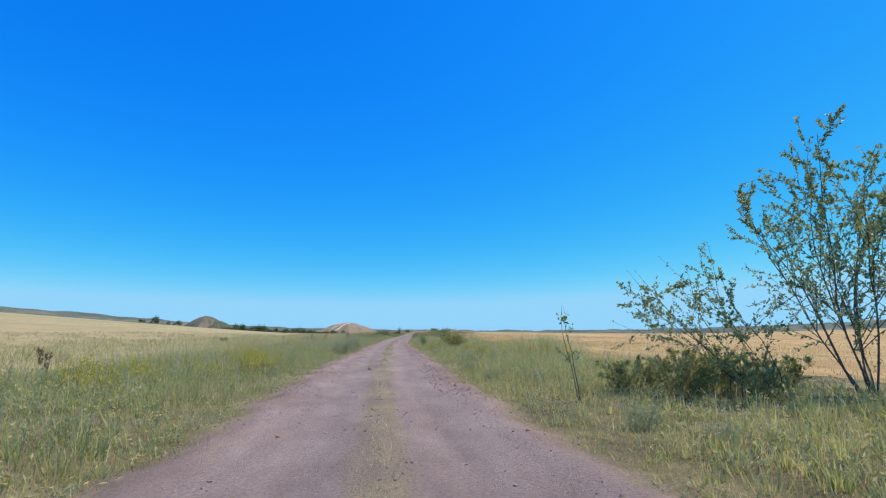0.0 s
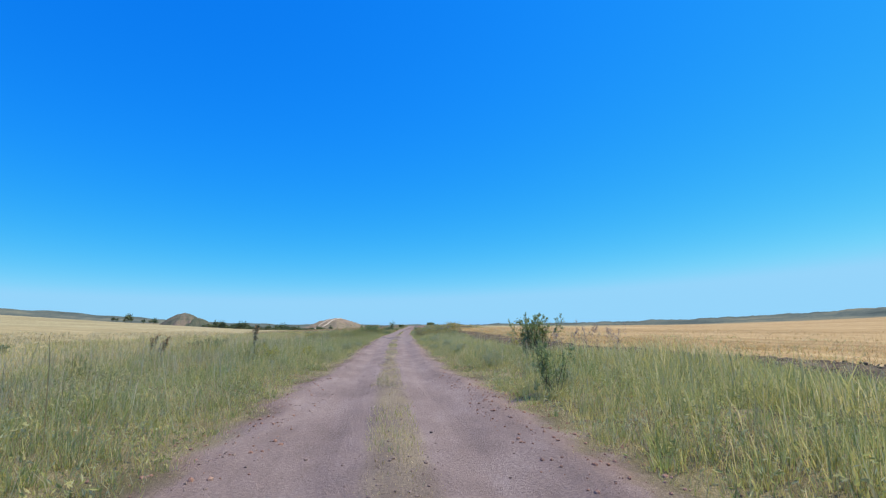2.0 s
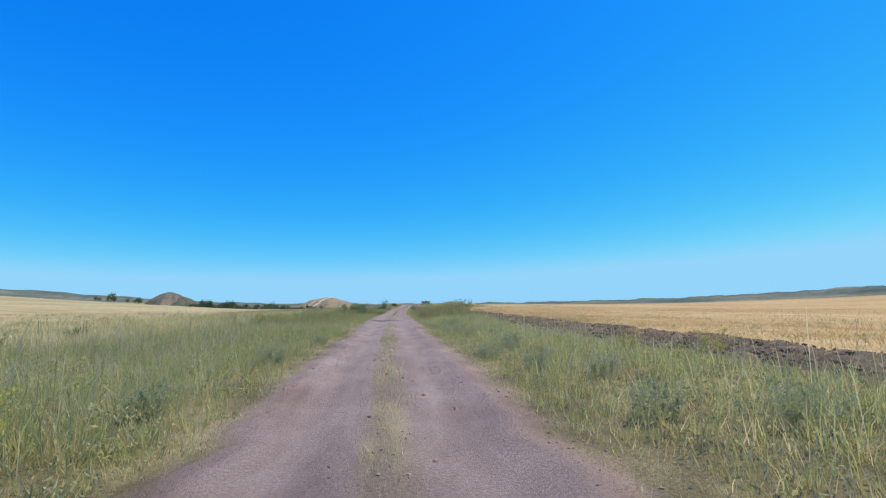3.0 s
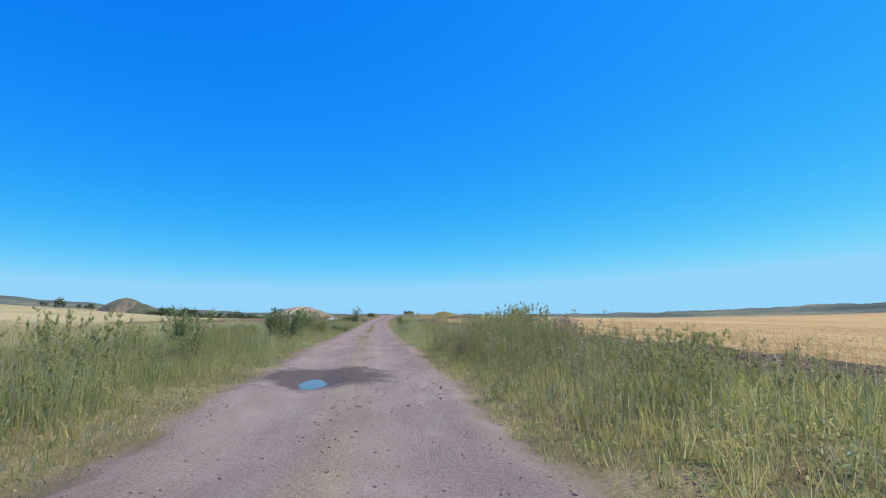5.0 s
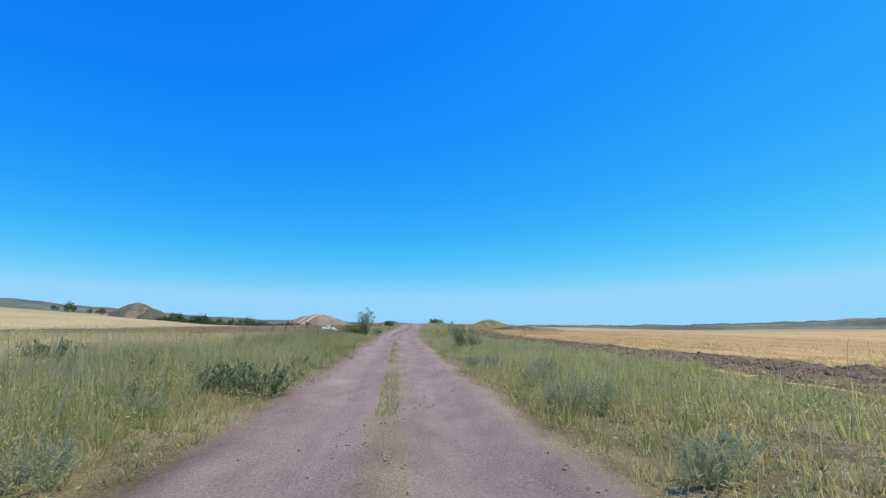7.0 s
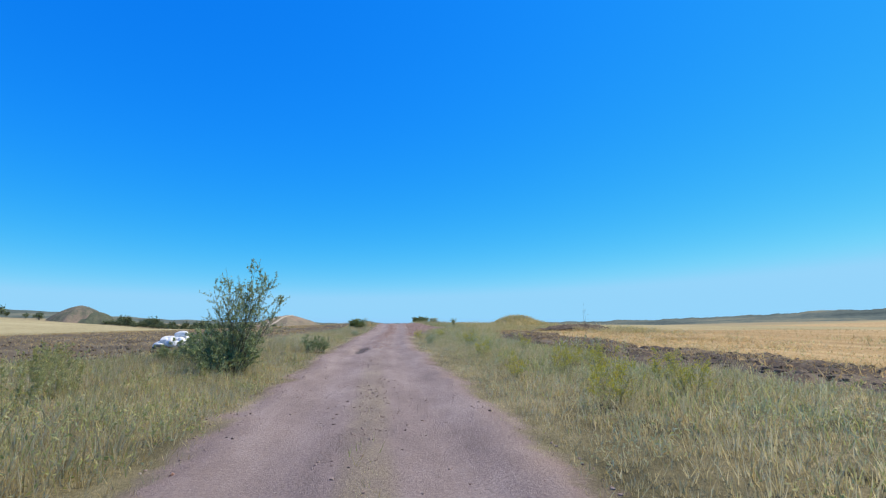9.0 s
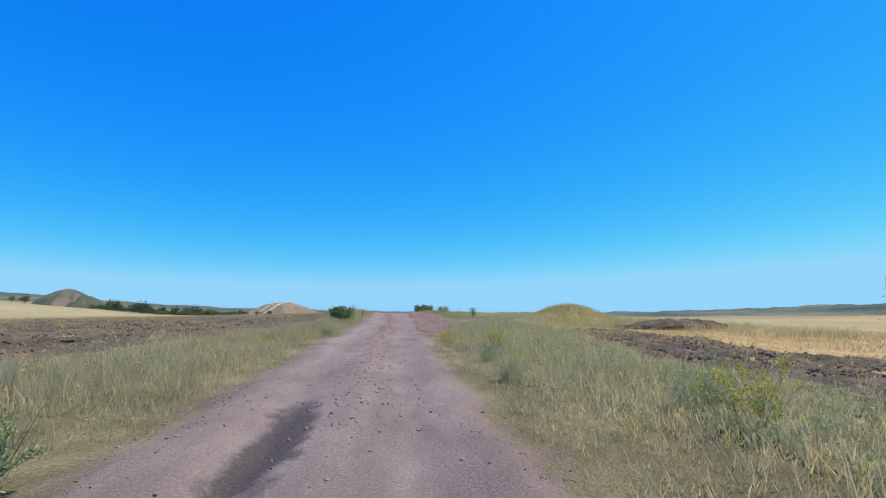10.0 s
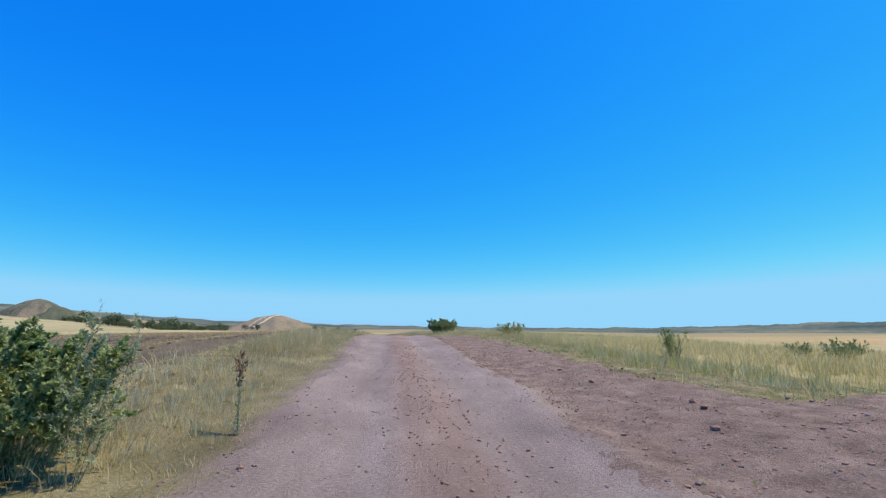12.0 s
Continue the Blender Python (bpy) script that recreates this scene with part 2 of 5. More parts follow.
    col = mix(t, maths(t, "MULTIPLY", silt, 0.45), col, ramp(t, f, [(0.3, (0.17, 0.14, 0.13)), (0.5, (0.29, 0.25, 0.235)), (0.7, (0.42, 0.37, 0.35))]))
    col = mix(t, k_red, col, red)
    for u0, v0, ru, rv in ((-0.55, 92.6, 1.75, 2.1), (-0.7, 168.1, 0.45, 2.3)):
        du = maths(t, "DIVIDE", maths(t, "SUBTRACT", sp.outputs[0], u0), ru)
        dv = maths(t, "DIVIDE", maths(t, "SUBTRACT", sp.outputs[1], v0), rv)
        d = maths(t, "SQRT", maths(t, "ADD", maths(t, "MULTIPLY", du, du), maths(t, "MULTIPLY", dv, dv)))
        d = maths(t, "ADD", d, maths(t, "MULTIPLY", maths(t, "SUBTRACT", noise_of(t, 2.2, 4, 0.65, (1, 1, 1), True), 0.5), 1.2))
        k = ramp(t, d, [(0.66, (1, 1, 1)), (0.98, (0, 0, 0))])
        col = mix(t, maths(t, "MULTIPLY", k, 0.9), col, ramp(t, grain, [(0.35, (0.05, 0.041, 0.041)), (0.65, (0.125, 0.105, 0.10))]))
    wide = noise_of(t, 1.1, 5, 0.7, (1, 1, 1), True)
    out = maths(t, "ADD", maths(t, "ABSOLUTE", sp.outputs[0]), maths(t, "MULTIPLY", maths(t, "SUBTRACT", wide, 0.5), 1.5))
    k_out = ramp(t, maths(t, "MULTIPLY", out, 0.25), [(0.47, (0, 0, 0)), (0.58, (1, 1, 1))])
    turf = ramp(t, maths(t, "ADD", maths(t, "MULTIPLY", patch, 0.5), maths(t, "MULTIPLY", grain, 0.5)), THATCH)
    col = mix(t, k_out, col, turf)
    t.links.new(col, bs.inputs["Base Color"])
    bs.inputs["Roughness"].default_value = 0.92
    bs.inputs["Specular IOR Level"].default_value = 0.2
    bump(t, bs, grain, 0.9, 0.03)
    return m


M_ROAD = road_material()


def plain_material(name, col, rough, scale=6.0, vary=0.15):
    m, t, bs = nodes_of(name)
    n = noise_of(t, scale, 4, 0.6)
    t.links.new(ramp(t, n, [(0.3, tuple(c * (1 - vary) for c in col)), (0.7, tuple(min(1, c * (1 + vary)) for c in col))]), bs.inputs["Base Color"])
    bs.inputs["Roughness"].default_value = rough
    bump(t, bs, n, 0.3, 0.02)
    return m


M_SACK = plain_material("white_sack", (0.74, 0.74, 0.73), 0.55, 9.0, 0.1)
M_WATER, _t, _b = nodes_of("puddle_water")
_b.inputs["Base Color"].default_value = (0.13, 0.105, 0.09, 1)
_b.inputs["Roughness"].default_value = 0.08
_b.inputs["IOR"].default_value = 1.33
bump(_t, _b, noise_of(_t, 9, 3), 0.25, 0.02)


# ------------------------------------------------------------ the lie of the land
KY = np.array([-60, 0, 8, 19, 32, 45, 56, 75, 97, 108, 116, 126, 145, 162, 170, 180, 192, 203, 215, 252, 330, 420])
KX = np.array([1.6, 0.1, -0.4, -0.85, -1.05, -1.35, -1.35, -1.2, -0.75, -0.6, -0.3, 0.1, 0.75, 1.6, 2.05, 3.0, 4.3, 5.45, 6.4, 9.5, 15.5, 22])
_yy = np.arange(-60, 420.5, 0.5)
_xx = np.interp(_yy, KY, KX)
_k = np.hanning(41)
_xx = np.convolve(np.pad(_xx, 20, mode="edge"), _k / _k.sum(), mode="valid")
HY = np.array([-60, 0, 20, 34, 44, 52, 70, 97, 120, 150, 178, 188, 200, 212, 260, 420])
HW = np.array([2.3, 2.25, 2.28, 2.22, 1.98, 1.78, 1.9, 2.15, 1.95, 1.92, 1.88, 2.02, 2.08, 2.1, 2.1, 2.0])


def xc(y):
    return np.interp(y, _yy, _xx)


def half(y):
    return np.interp(y, HY, HW) + 0.12 * np.sin(y * 0.55) * np.sin(y * 0.23 + 1) + 0.07 * np.sin(y * 1.7 + 2 * np.sin(y * 0.6)) + 0.04 * np.sin(y * 4.3)


def ss(a, b, v):
    u = np.clip((v - a) / (b - a), 0, 1)
    return u * u * (3 - 2 * u)


def gz(y):
    return 1.3 * ss(130, 240, y) - 4.5 * ss(245, 620, y)


def crest(y, s):
    """The road climbs over a low brow and sinks out of sight behind it."""
    a = np.abs(s)
    return 0.45 * ss(197, 221, y) * (1 - ss(223, 246, y)) * (1 - ss(5, 10, a)) - 0.9 * ss(223, 262, y) * (1 - ss(3.5, 6, a))


def bare(s, y):
    """How far a place lies outside the bare stony ground at the turn-off, in metres (negative: on it)."""
    edge = half(y) + np.interp(y, (180, 184, 190, 197, 202, 206, 212, 220, 232), (-3.0, 0.8, 1.1, 1.9, 2.6, 2.4, 1.8, 1.2, -3.0))
    arm = np.abs(y - 199.6 - 0.05 * (s - 2)) - np.maximum(2.4 - 0.16 * (s - 2), 0.9)
    return np.where((s > 1) & (y > 180.5) & (y < 231.5), np.minimum(s - edge, np.maximum(arm, s - 10)), 9.0)


def lumps(x, y, s=1.0):
    """Cheap smooth unevenness."""
    return s * (np.sin(x * 0.9 + 1.3 * np.sin(y * 0.37)) * np.cos(y * 0.7 + 0.8 * np.sin(x * 0.45)) * 0.6
                + np.sin(x * 2.3 - y * 1.7 + 1.1) * 0.25 + np.sin(y * 3.1 + x * 1.9) * 0.15)


def ground_z(x, y):
    s = x - xc(y)
    a = np.abs(s)
    base = gz(y)
    hill = np.maximum(base, 0)
    fade = np.where(s < 0, 1 / (1 + (np.maximum(0, a - 6) / 22) ** 2), 1 / (1 + (np.maximum(0, a - 20) / 60) ** 2))
    z = hill * fade + np.minimum(base, 0)
    e = a - half(y)
    z = z + 0.16 * ss(0.0, 2.5, e) + 0.05 * ss(0.0, 3, e) * lumps(x, y)
    ul = -x - 0.2 * np.maximum(0, y - 100) - 22
    ur = x - 0.75 * np.maximum(0, y - 100) - 40
    z = z + np.minimum(20, 0.08 * np.maximum(0, ul) ** 2 / (np.abs(ul) + 30)) + np.minimum(9, 0.032 * np.maximum(0, ur) ** 2 / (np.abs(ur) + 30))
    z = z + crest(y, s)
    z = z - 10 * np.exp(-((x + 172) / 220) ** 2 - ((y - 1400) / 420) ** 2)
    z = z + 1.25 * np.exp(-(((x - 19.6) / 3.0) ** 2 + ((y - 199) / 3.2) ** 2) ** 1.3)
    return z


def noise_grid(x, y):
    r = np.random.default_rng(3)
    t = r.uniform(-1, 1, (256, 256))
    out = np.zeros_like(x)
    for k, w in ((2.2, 0.6), (5.0, 0.4)):
        u, v = x * k, y * k
        i, j = np.floor(u).astype(int), np.floor(v).astype(int)
        fu, fv = u - i, v - j
        fu, fv = fu * fu * (3 - 2 * fu), fv * fv * (3 - 2 * fv)
        g = lambda a, b: t[a % 256, b % 256]
        out += w * ((g(i, j) * (1 - fu) + g(i + 1, j) * fu) * (1 - fv) + (g(i, j + 1) * (1 - fu) + g(i + 1, j + 1) * fu) * fv)
    return out


# ------------------------------------------------------------ mesh helpers
def fast_mesh(name, v, f, mat, smooth=False, uv=None):
    """A mesh from an array of places and an array of triangles or quads."""
    v = np.asarray(v, dtype=np.float32)
    f = np.asarray(f, dtype=np.int32)
    n, k = f.shape
    me = bpy.data.meshes.new(name)
    me.vertices.add(len(v))
    me.vertices.foreach_set("co", v.ravel())
    me.loops.add(n * k)
    me.loops.foreach_set("vertex_index", f.ravel())
    me.polygons.add(n)
    me.polygons.foreach_set("loop_start", np.arange(0, n * k, k, dtype=np.int32))
    me.polygons.foreach_set("loop_total", np.full(n, k, dtype=np.int32))
    me.polygons.foreach_set("use_smooth", np.full(n, smooth))
    if uv is not None:
        layer = me.uv_layers.new(name="UVMap")
        layer.data.foreach_set("uv", np.asarray(uv, dtype=np.float32)[f.ravel()].ravel())
    me.materials.append(mat)
    me.update(calc_edges=True)
    me.validate()
    return me


def part(name, me, parent, label=""):
    ob = new(name, me)
    ob.parent = parent
    return tagged(ob, label=label)


def sheet(name, s_list, y_list, height, mat, label, uv=False, relative=True):
    s, y = np.meshgrid(np.asarray(s_list, float), np.asarray(y_list, float))
    x = s + xc(y) if relative else s
    z = height(x, y, s)
    v = np.stack([x, y, z], -1).reshape(-1, 3)
    ny, nx = s.shape
    i = (np.arange(ny - 1)[:, None] * nx + np.arange(nx - 1)[None, :]).ravel()
    f = np.stack([i, i + 1, i + nx + 1, i + nx], -1)
    me = fast_mesh(name, v, f, mat, True, np.stack([s * 2.1 / half(y), y], -1).reshape(-1, 2) if uv else None)
    return tagged(new(name, me), label=label, category=name.split("_")[-1], kind="structure")


# ------------------------------------------------------------ ground
def ground():
    near = np.concatenate([np.arange(2.5, 12, 0.5), np.arange(12, 46, 2), [46, 50, 56, 64, 75, 90, 110, 140, 180, 230, 300, 400, 550, 800, 1200, 1800, 2600, 3600, 4600]])
    s = np.concatenate([-near[::-1], [-1.6, 0, 1.6], near])
    y = np.concatenate([[-400, -200, -120, -80], np.arange(-60, 330, 1.0), np.arange(330, 460, 5), [470, 500, 540, 600, 680, 780, 900, 1100, 1350, 1700, 2100, 2600, 3200, 4000, 4700]])

    def h(x, yy, ss_):
        return ground_z(x, yy) - np.where(np.abs(ss_) < 3.55, 0.14, 0.0)

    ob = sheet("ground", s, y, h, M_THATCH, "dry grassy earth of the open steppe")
    ob["category"] = "ground"
    me = ob.data
    for m in (M_MEADOW, M_STUBBLE, M_PLAIN, M_PALEFIELD):
        me.materials.append(m)
    sm, ym = (s[1:] + s[:-1]) / 2, (y[1:] + y[:-1]) / 2
    S, Y = np.meshgrid(sm, ym)
    idx = np.zeros(S.shape, int)
    idx[(S < -9) & (S > -75)] = 1
    idx[(S < -64) & (Y < 60)] = 2
    idx[(S <= -75) & (Y < 700)] = 2
    idx[(S < -20) & (Y > 160) & (Y < 700)] = 2
    idx[(S > 9) & (Y < 186) & (Y > 18)] = 2
    idx[(S > 12) & (Y <= 18)] = 2
    idx[(S > 9) & (Y >= 186)] = 1
    idx[(S > 70) & (Y < 500)] = 2
    idx[(Y > 450) & (np.abs(S) < 60)] = 1
    idx[(Y >= 700) | (np.abs(S) > 900)] = 3
    idx[(idx == 2) & (S < 0)] = 4
    me.polygons.foreach_set("material_index", idx.ravel().astype(np.int32))
    return ob


ground()


def road_z(x, y, s):
    a = np.abs(s)
    rut = -0.035 * np.exp(-((a - 0.85) / 0.30) ** 2)
    crown = 0.03 * np.exp(-(s / 0.35) ** 2)
    berm = 0.05 * np.exp(-((a - half(y) + 0.35) / 0.3) ** 2)
    grit = 0.008 * lumps(x * 3, y * 2.2) + 0.006 * lumps(x * 9 + 3, y * 8)
    z = gz(y) + crest(y, s) + 0.02 + rut + crown + berm + grit
    z = z - 0.10 * np.exp(-(((s + 0.75) / 0.50) ** 2 + ((y - 91.9) / 1.0) ** 2)) + 0.018 * np.exp(-((s + 0.75) / 0.9) ** 2 - ((y - 91.9) / 1.9) ** 2) * lumps(x * 6, y * 5)
    z = z - 0.09 * np.exp(-(((s + 0.7) / 0.24) ** 2 + ((y - 168.1) / 2.0) ** 4)) + 0.03 * np.exp(-(((s + 1.15) / 0.2) ** 2 + ((y - 168.1) / 2.0) ** 4))
    z = z + 0.012 * np.exp(-((y - 93) / 3.0) ** 2) * lumps(x * 7, y * 5) + 0.04 * np.exp(-((s + 0.8) / 0.6) ** 2 - ((y - 168.1) / 2.2) ** 4) * lumps(x * 8, y * 6)
    k = ss(0.85, 1.2, a / half(y))
    return z * (1 - k) + (ground_z(x, y) + 0.012 + 0.02 * lumps(x * 4, y * 4)) * k - 0.12 * ss(3.6, 3.85, a)


ROAD = sheet("road", np.linspace(-3.85, 3.85, 80), np.concatenate([np.arange(-12, 225, 0.21), np.arange(225, 420, 1.0)]), road_z, M_ROAD,
             "rutted red-brown dirt road with loose stones", True)


def stony_z(x, y, s):
    z = np.maximum(ground_z(x, y), road_z(x, y, s)) + 0.015 + 0.02 * ss(0.2, 1.4, s - half(y))
    return z + 0.012 * lumps(x * 2, y * 2) + 0.012 * lumps(x * 7, y * 7) + 0.012 * lumps(x * 17 + 2, y * 16)


def stony_ground():
    """Bare reddish ground beside the road, sinking under the grass along a ragged edge."""
    S, Y = np.meshgrid(np.arange(0.9, 11.5, 0.085), np.arange(181, 233, 0.11))
    X = xc(Y) + S
    out = bare(S, Y) - 0.2 + 0.6 * lumps(X * 0.9 + 4, Y * 0.9) + 0.35 * lumps(X * 2.1, Y * 2.1) + 0.2 * lumps(X * 5, Y * 5)
    inner = half(Y) - 0.45 - S + 0.3 * lumps(X * 1.3 + 5, Y * 0.9) + 0.15 * lumps(X * 4, Y * 4)
    Z = stony_z(X, Y, S) - 0.16 * ss(0.0, 0.7, out) - 0.055 * ss(-0.7, 0.7, inner) - 0.09 * ss(0.5, 1.0, inner)
    n_v, n_u = S.shape
    i = (np.arange(n_v - 1)[:, None] * n_u + np.arange(n_u - 1)[None, :])[(out[:-1, :-1] < 1.0) & (inner[:-1, :-1] < 1.0)]
    f = np.stack([i, i + 1, i + n_u + 1, i + n_u], -1)
    used, f = np.unique(f, return_inverse=True)
    v = np.stack([X, Y, Z], -1).reshape(-1, 3)[used]
    ob = new("side_track", fast_mesh("side_track", v, f.reshape(-1, 4), M_RUBBLE, True))
    tagged(ob, "bare stony reddish shoulder and turn-off beside the road", "track", kind="structure")


stony_ground()


def puddle():
    """A level sheet of water; the hollow of the road gives it its outline."""
    n = 48
    ang = np.linspace(0, 2 * np.pi, n, endpoint=False)
    cx, cy = float(xc(91.9)) - 0.75, 91.9
    v = np.array([(cx, cy, 0)] + [(cx + 0.75 * math.cos(w), cy + 1.5 * math.sin(w), 0) for w in ang])
    f = [(0, 1 + i, 1 + (i + 1) % n) for i in range(n)]
    v[:, 2] = gz(91.9) - 0.066
    ob = new("puddle", fast_mesh("puddle", v, f, M_WATER, True))
    return tagged(ob, "shallow muddy rain puddle in the wheel track", "puddle")


puddle()


def plough_edge(y):
    """How far from the road's middle the ploughed land on the other side begins."""
    return -np.interp(y, [146, 166, 172, 178, 186, 196, 206, 230, 300], [8.8, 7.6, 6.2, 5.6, 4.9, 4.7, 4.9, 6.0, 6.5])


def strip_near(y):
    """Where the ploughed strip beyond the verge begins, from the road's middle."""
    return np.interp(y, [36, 48, 57, 70, 84, 95, 132, 150, 158, 175, 181, 190], [9.6, 8.2, 6.3, 6.2, 7.6, 8.7, 8.9, 8.0, 6.9, 6.9, 8.4, 9.4]) + 0.25 * np.sin(y * 0.9) + 0.15 * np.sin(y * 2.3 + 1)


def strip_far(y):
    return np.interp(y, [36, 60, 130, 150, 165, 190], [13.5, 11.2, 15.4, 13.4, 12.0, 13.5]) + 0.3 * np.sin(y * 0.7 + 2) + 0.2 * np.sin(y * 1.9)


def off_the_strip(s, y, g):
    """True where nothing grows on the ploughed strip; ragged at its edge."""
    return (y > 40) & (y < 188) & (s > strip_near(y) + g.normal(size=len(s)) * 0.35) & (s < strip_far(y) + 3)


def furrows(name, lo, hi, s0, s1, y0, y1, step, amp, mat, label):
    def h(x, y, s):
        z = ground_z(x, y) + 0.05
        q = noise_grid(x, y)
        edge = np.minimum(np.minimum(ss(lo(y), lo(y) + 0.8, s), 1 - ss(hi(y) - 0.8, hi(y), s)), np.minimum(ss(y0, y0 + 2, y), 1 - ss(y1 - 2, y1, y)))
        return z + amp * edge * (0.45 * np.sin(s * 2 * np.pi / 0.9 + 0.6 * np.sin(y * 0.3)) + 1.3 * q) - 0.14 * (1 - edge)

    ob = sheet(name, np.arange(s0, s1 + 0.01, step), np.arange(y0, y1 + 0.01, step * 1.4), h, mat, label)
    ob["category"] = "field"
    return ob


furrows("ploughed_field", strip_near, strip_far, 5.6, 16.0, 36, 188, 0.20, 0.09, M_PLOUGH, "dark freshly ploughed strip of clods beside stubble")
furrows("ploughed_field", lambda y: y * 0 - 42, plough_edge, -42, -4.5, 160, 300, 0.42, 0.14, M_TILTH, "brown ploughed field edge below the golden stubble")


# ------------------------------------------------------------ far hills and mounds
def far_hills():
    B = np.array([-180, -90, -45, -38, -34, -29.7, -22, -13, 0, 10, 24, 35, 43, 50, 90, 180])
    Z = np.array([60, 95, 112, 99, 87, 69, 42, 22, 14, 10, 13, 22, 36, 54, 75, 60])
    b = np.radians(np.arange(-180, 180.01, 0.25))
    z = np.interp(np.degrees(b), B, Z)
    z = z + 2.0 * np.sin(b * 61) + 1.2 * np.sin(b * 143 + 1) + 0.9 * rng.normal(size=len(b)) * (np.degrees(b) > 8)
    z[-1] = z[0]
    rad = np.array([1500, 1800, 2150, 2400, 2600, 3000])
    frac = np.array([-0.06, 0.22, 0.6, 0.9, 1.0, 0.2])
    R, BB = np.meshgrid(rad, b)
    ZZ = -5 + (z[:, None] + 5) * frac[None, :] + 2.5 * np.sin(BB * 40 + R * 0.01)* (frac[None, :] > 0.1) * (frac[None, :] < 0.95)
    v = np.stack([R * np.sin(BB), 100 + R * np.cos(BB), ZZ], -1).reshape(-1, 3)
    nx = len(rad)
    i = (np.arange(len(b) - 1)[:, None] * nx + np.arange(nx - 1)[None, :]).ravel()
    f = np.stack([i, i + 1, i + nx + 1, i + nx], -1)
    tagged(new("far_hills", fast_mesh("far_hills", v, f, M_HILLS, True)), "low wooded hills along the far horizon", "hills", kind="structure")


far_hills()


def mound_height(dx, dy, r, h, sharp):
    q = np.hypot(dx, dy) / r
    a = np.arctan2(dy, dx)
    q = q * (1 + 0.07 * np.sin(2 * a + 0.6) + 0.04 * np.sin(5 * a) + 0.03 * np.sin(11 * a + 1) + 0.02 * np.sin(23 * a))
    z = np.clip(np.cos(np.minimum(1, q) * math.pi / 2), 0, 1) ** sharp
    c = np.clip(1 - q, 0, 1) ** sharp
    c = 1.16 * c - 0.16 * ss(0.55, 1.0, c) - 0.10 * ss(0.8, 1.0, c) * (c - 0.8)
    return h * (0.55 * c + 0.45 * z)


def mound(x, y, base, r, h, sharp, label, mat, tracks=False):
    n = 84
    u = np.linspace(-r * 1.1, r * 1.1, n)
    X, Y = np.meshgrid(u, u)
    top = mound_height(X, Y, r, h, sharp)
    Z = top + (0.03 * h * lumps(X * 0.12, Y * 0.12) + 0.025 * h * noise_grid(X * 0.05, Y * 0.05)) * (top > 0.02 * h) - np.where(top > 0, 0, 1.0)
    root = new("mound")
    root.location = (x, y, base)
    tagged(root, label, "mound")
    i = (np.arange(n - 1)[:, None] * n + np.arange(n - 1)[None, :]).ravel()
    f = np.stack([i, i + 1, i + n + 1, i + n], -1)
    part("slope", fast_mesh("slope", np.stack([X, Y, Z], -1).reshape(-1, 3), f, mat, True), root)
    if tracks:
        for off, reach in ((11.0, 1.0), (-15.0, 0.9)):
            w = np.linspace(0, 1, 40)
            px = -0.36 * r + off + 0.40 * r * w * reach
            py = -0.80 * r + 0.74 * r * w * reach
            wid = 2.6 if off > 0 else 2.2
            vs = []
            for k in (-1, 0, 1):
                qx, qy = px + k * wid, py - k * wid * 0.5
                vs.append(np.stack([qx, qy, mound_height(qx, qy, r, h, sharp) + 0.03 * h * lumps(qx * 0.12, qy * 0.12) + 0.025 * h * noise_grid(qx * 0.05, qy * 0.05) + (1.6 if k == 0 else 1.0)], -1))
            v = np.concatenate(vs)
            m = len(w)
            i = np.arange(m - 1)
            ff = np.concatenate([np.stack([i, i + m, i + m + 1, i + 1], -1), np.stack([i + m, i + 2 * m, i + 2 * m + 1, i + m + 1], -1)])
            part("track", fast_mesh("track", v, ff, M_CHALK, True), root, "bare pale vehicle track worn up the slope")
    return root


mound(-172, 1457, -14.5, 128, 45, 1.05, "reddish-brown spoil mound with a pale track up it", M_SPOIL, True)
mound(-297, 736, 1.0, 40, 25, 1.0, "brown grassy spoil mound on the plain", M_MOUND)
mound(-279, 732, 0.5, 36, 18.5, 1.15, "dark scrubby shoulder of a spoil mound", M_SCRUB)


# ------------------------------------------------------------ plants
def tube(path, r0, r1, sides=4):
    p = np.asarray(path)
    n = len(p)
    d = np.gradient(p, axis=0)
    d /= np.linalg.norm(d, axis=1, keepdims=True) + 1e-9
    a = np.cross(d, np.array([0.31, 0.87, 0.38]))
    a /= np.linalg.norm(a, axis=1, keepdims=True) + 1e-9
    b = np.cross(d, a)
    ang = np.arange(sides) * 2 * np.pi / sides
    r = np.linspace(r0, r1, n)[:, None, None]
    v = p[:, None, :] + r * (a[:, None, :] * np.cos(ang)[None, :, None] + b[:, None, :] * np.sin(ang)[None, :, None])
    i = np.arange(n - 1)[:, None] * sides + np.arange(sides)[None, :]
    j = np.arange(n - 1)[:, None] * sides + (np.arange(sides)[None, :] + 1) % sides
    return v.reshape(-1, 3), np.stack([i, j, j + sides, i + sides], -1).reshape(-1, 4)


def joined(pieces):
    vs, fs, k = [], [], 0
    for v, f in pieces:
        vs.append(v)
        fs.append(f + k)
        k += len(v)
    return np.concatenate(vs), np.concatenate(fs)


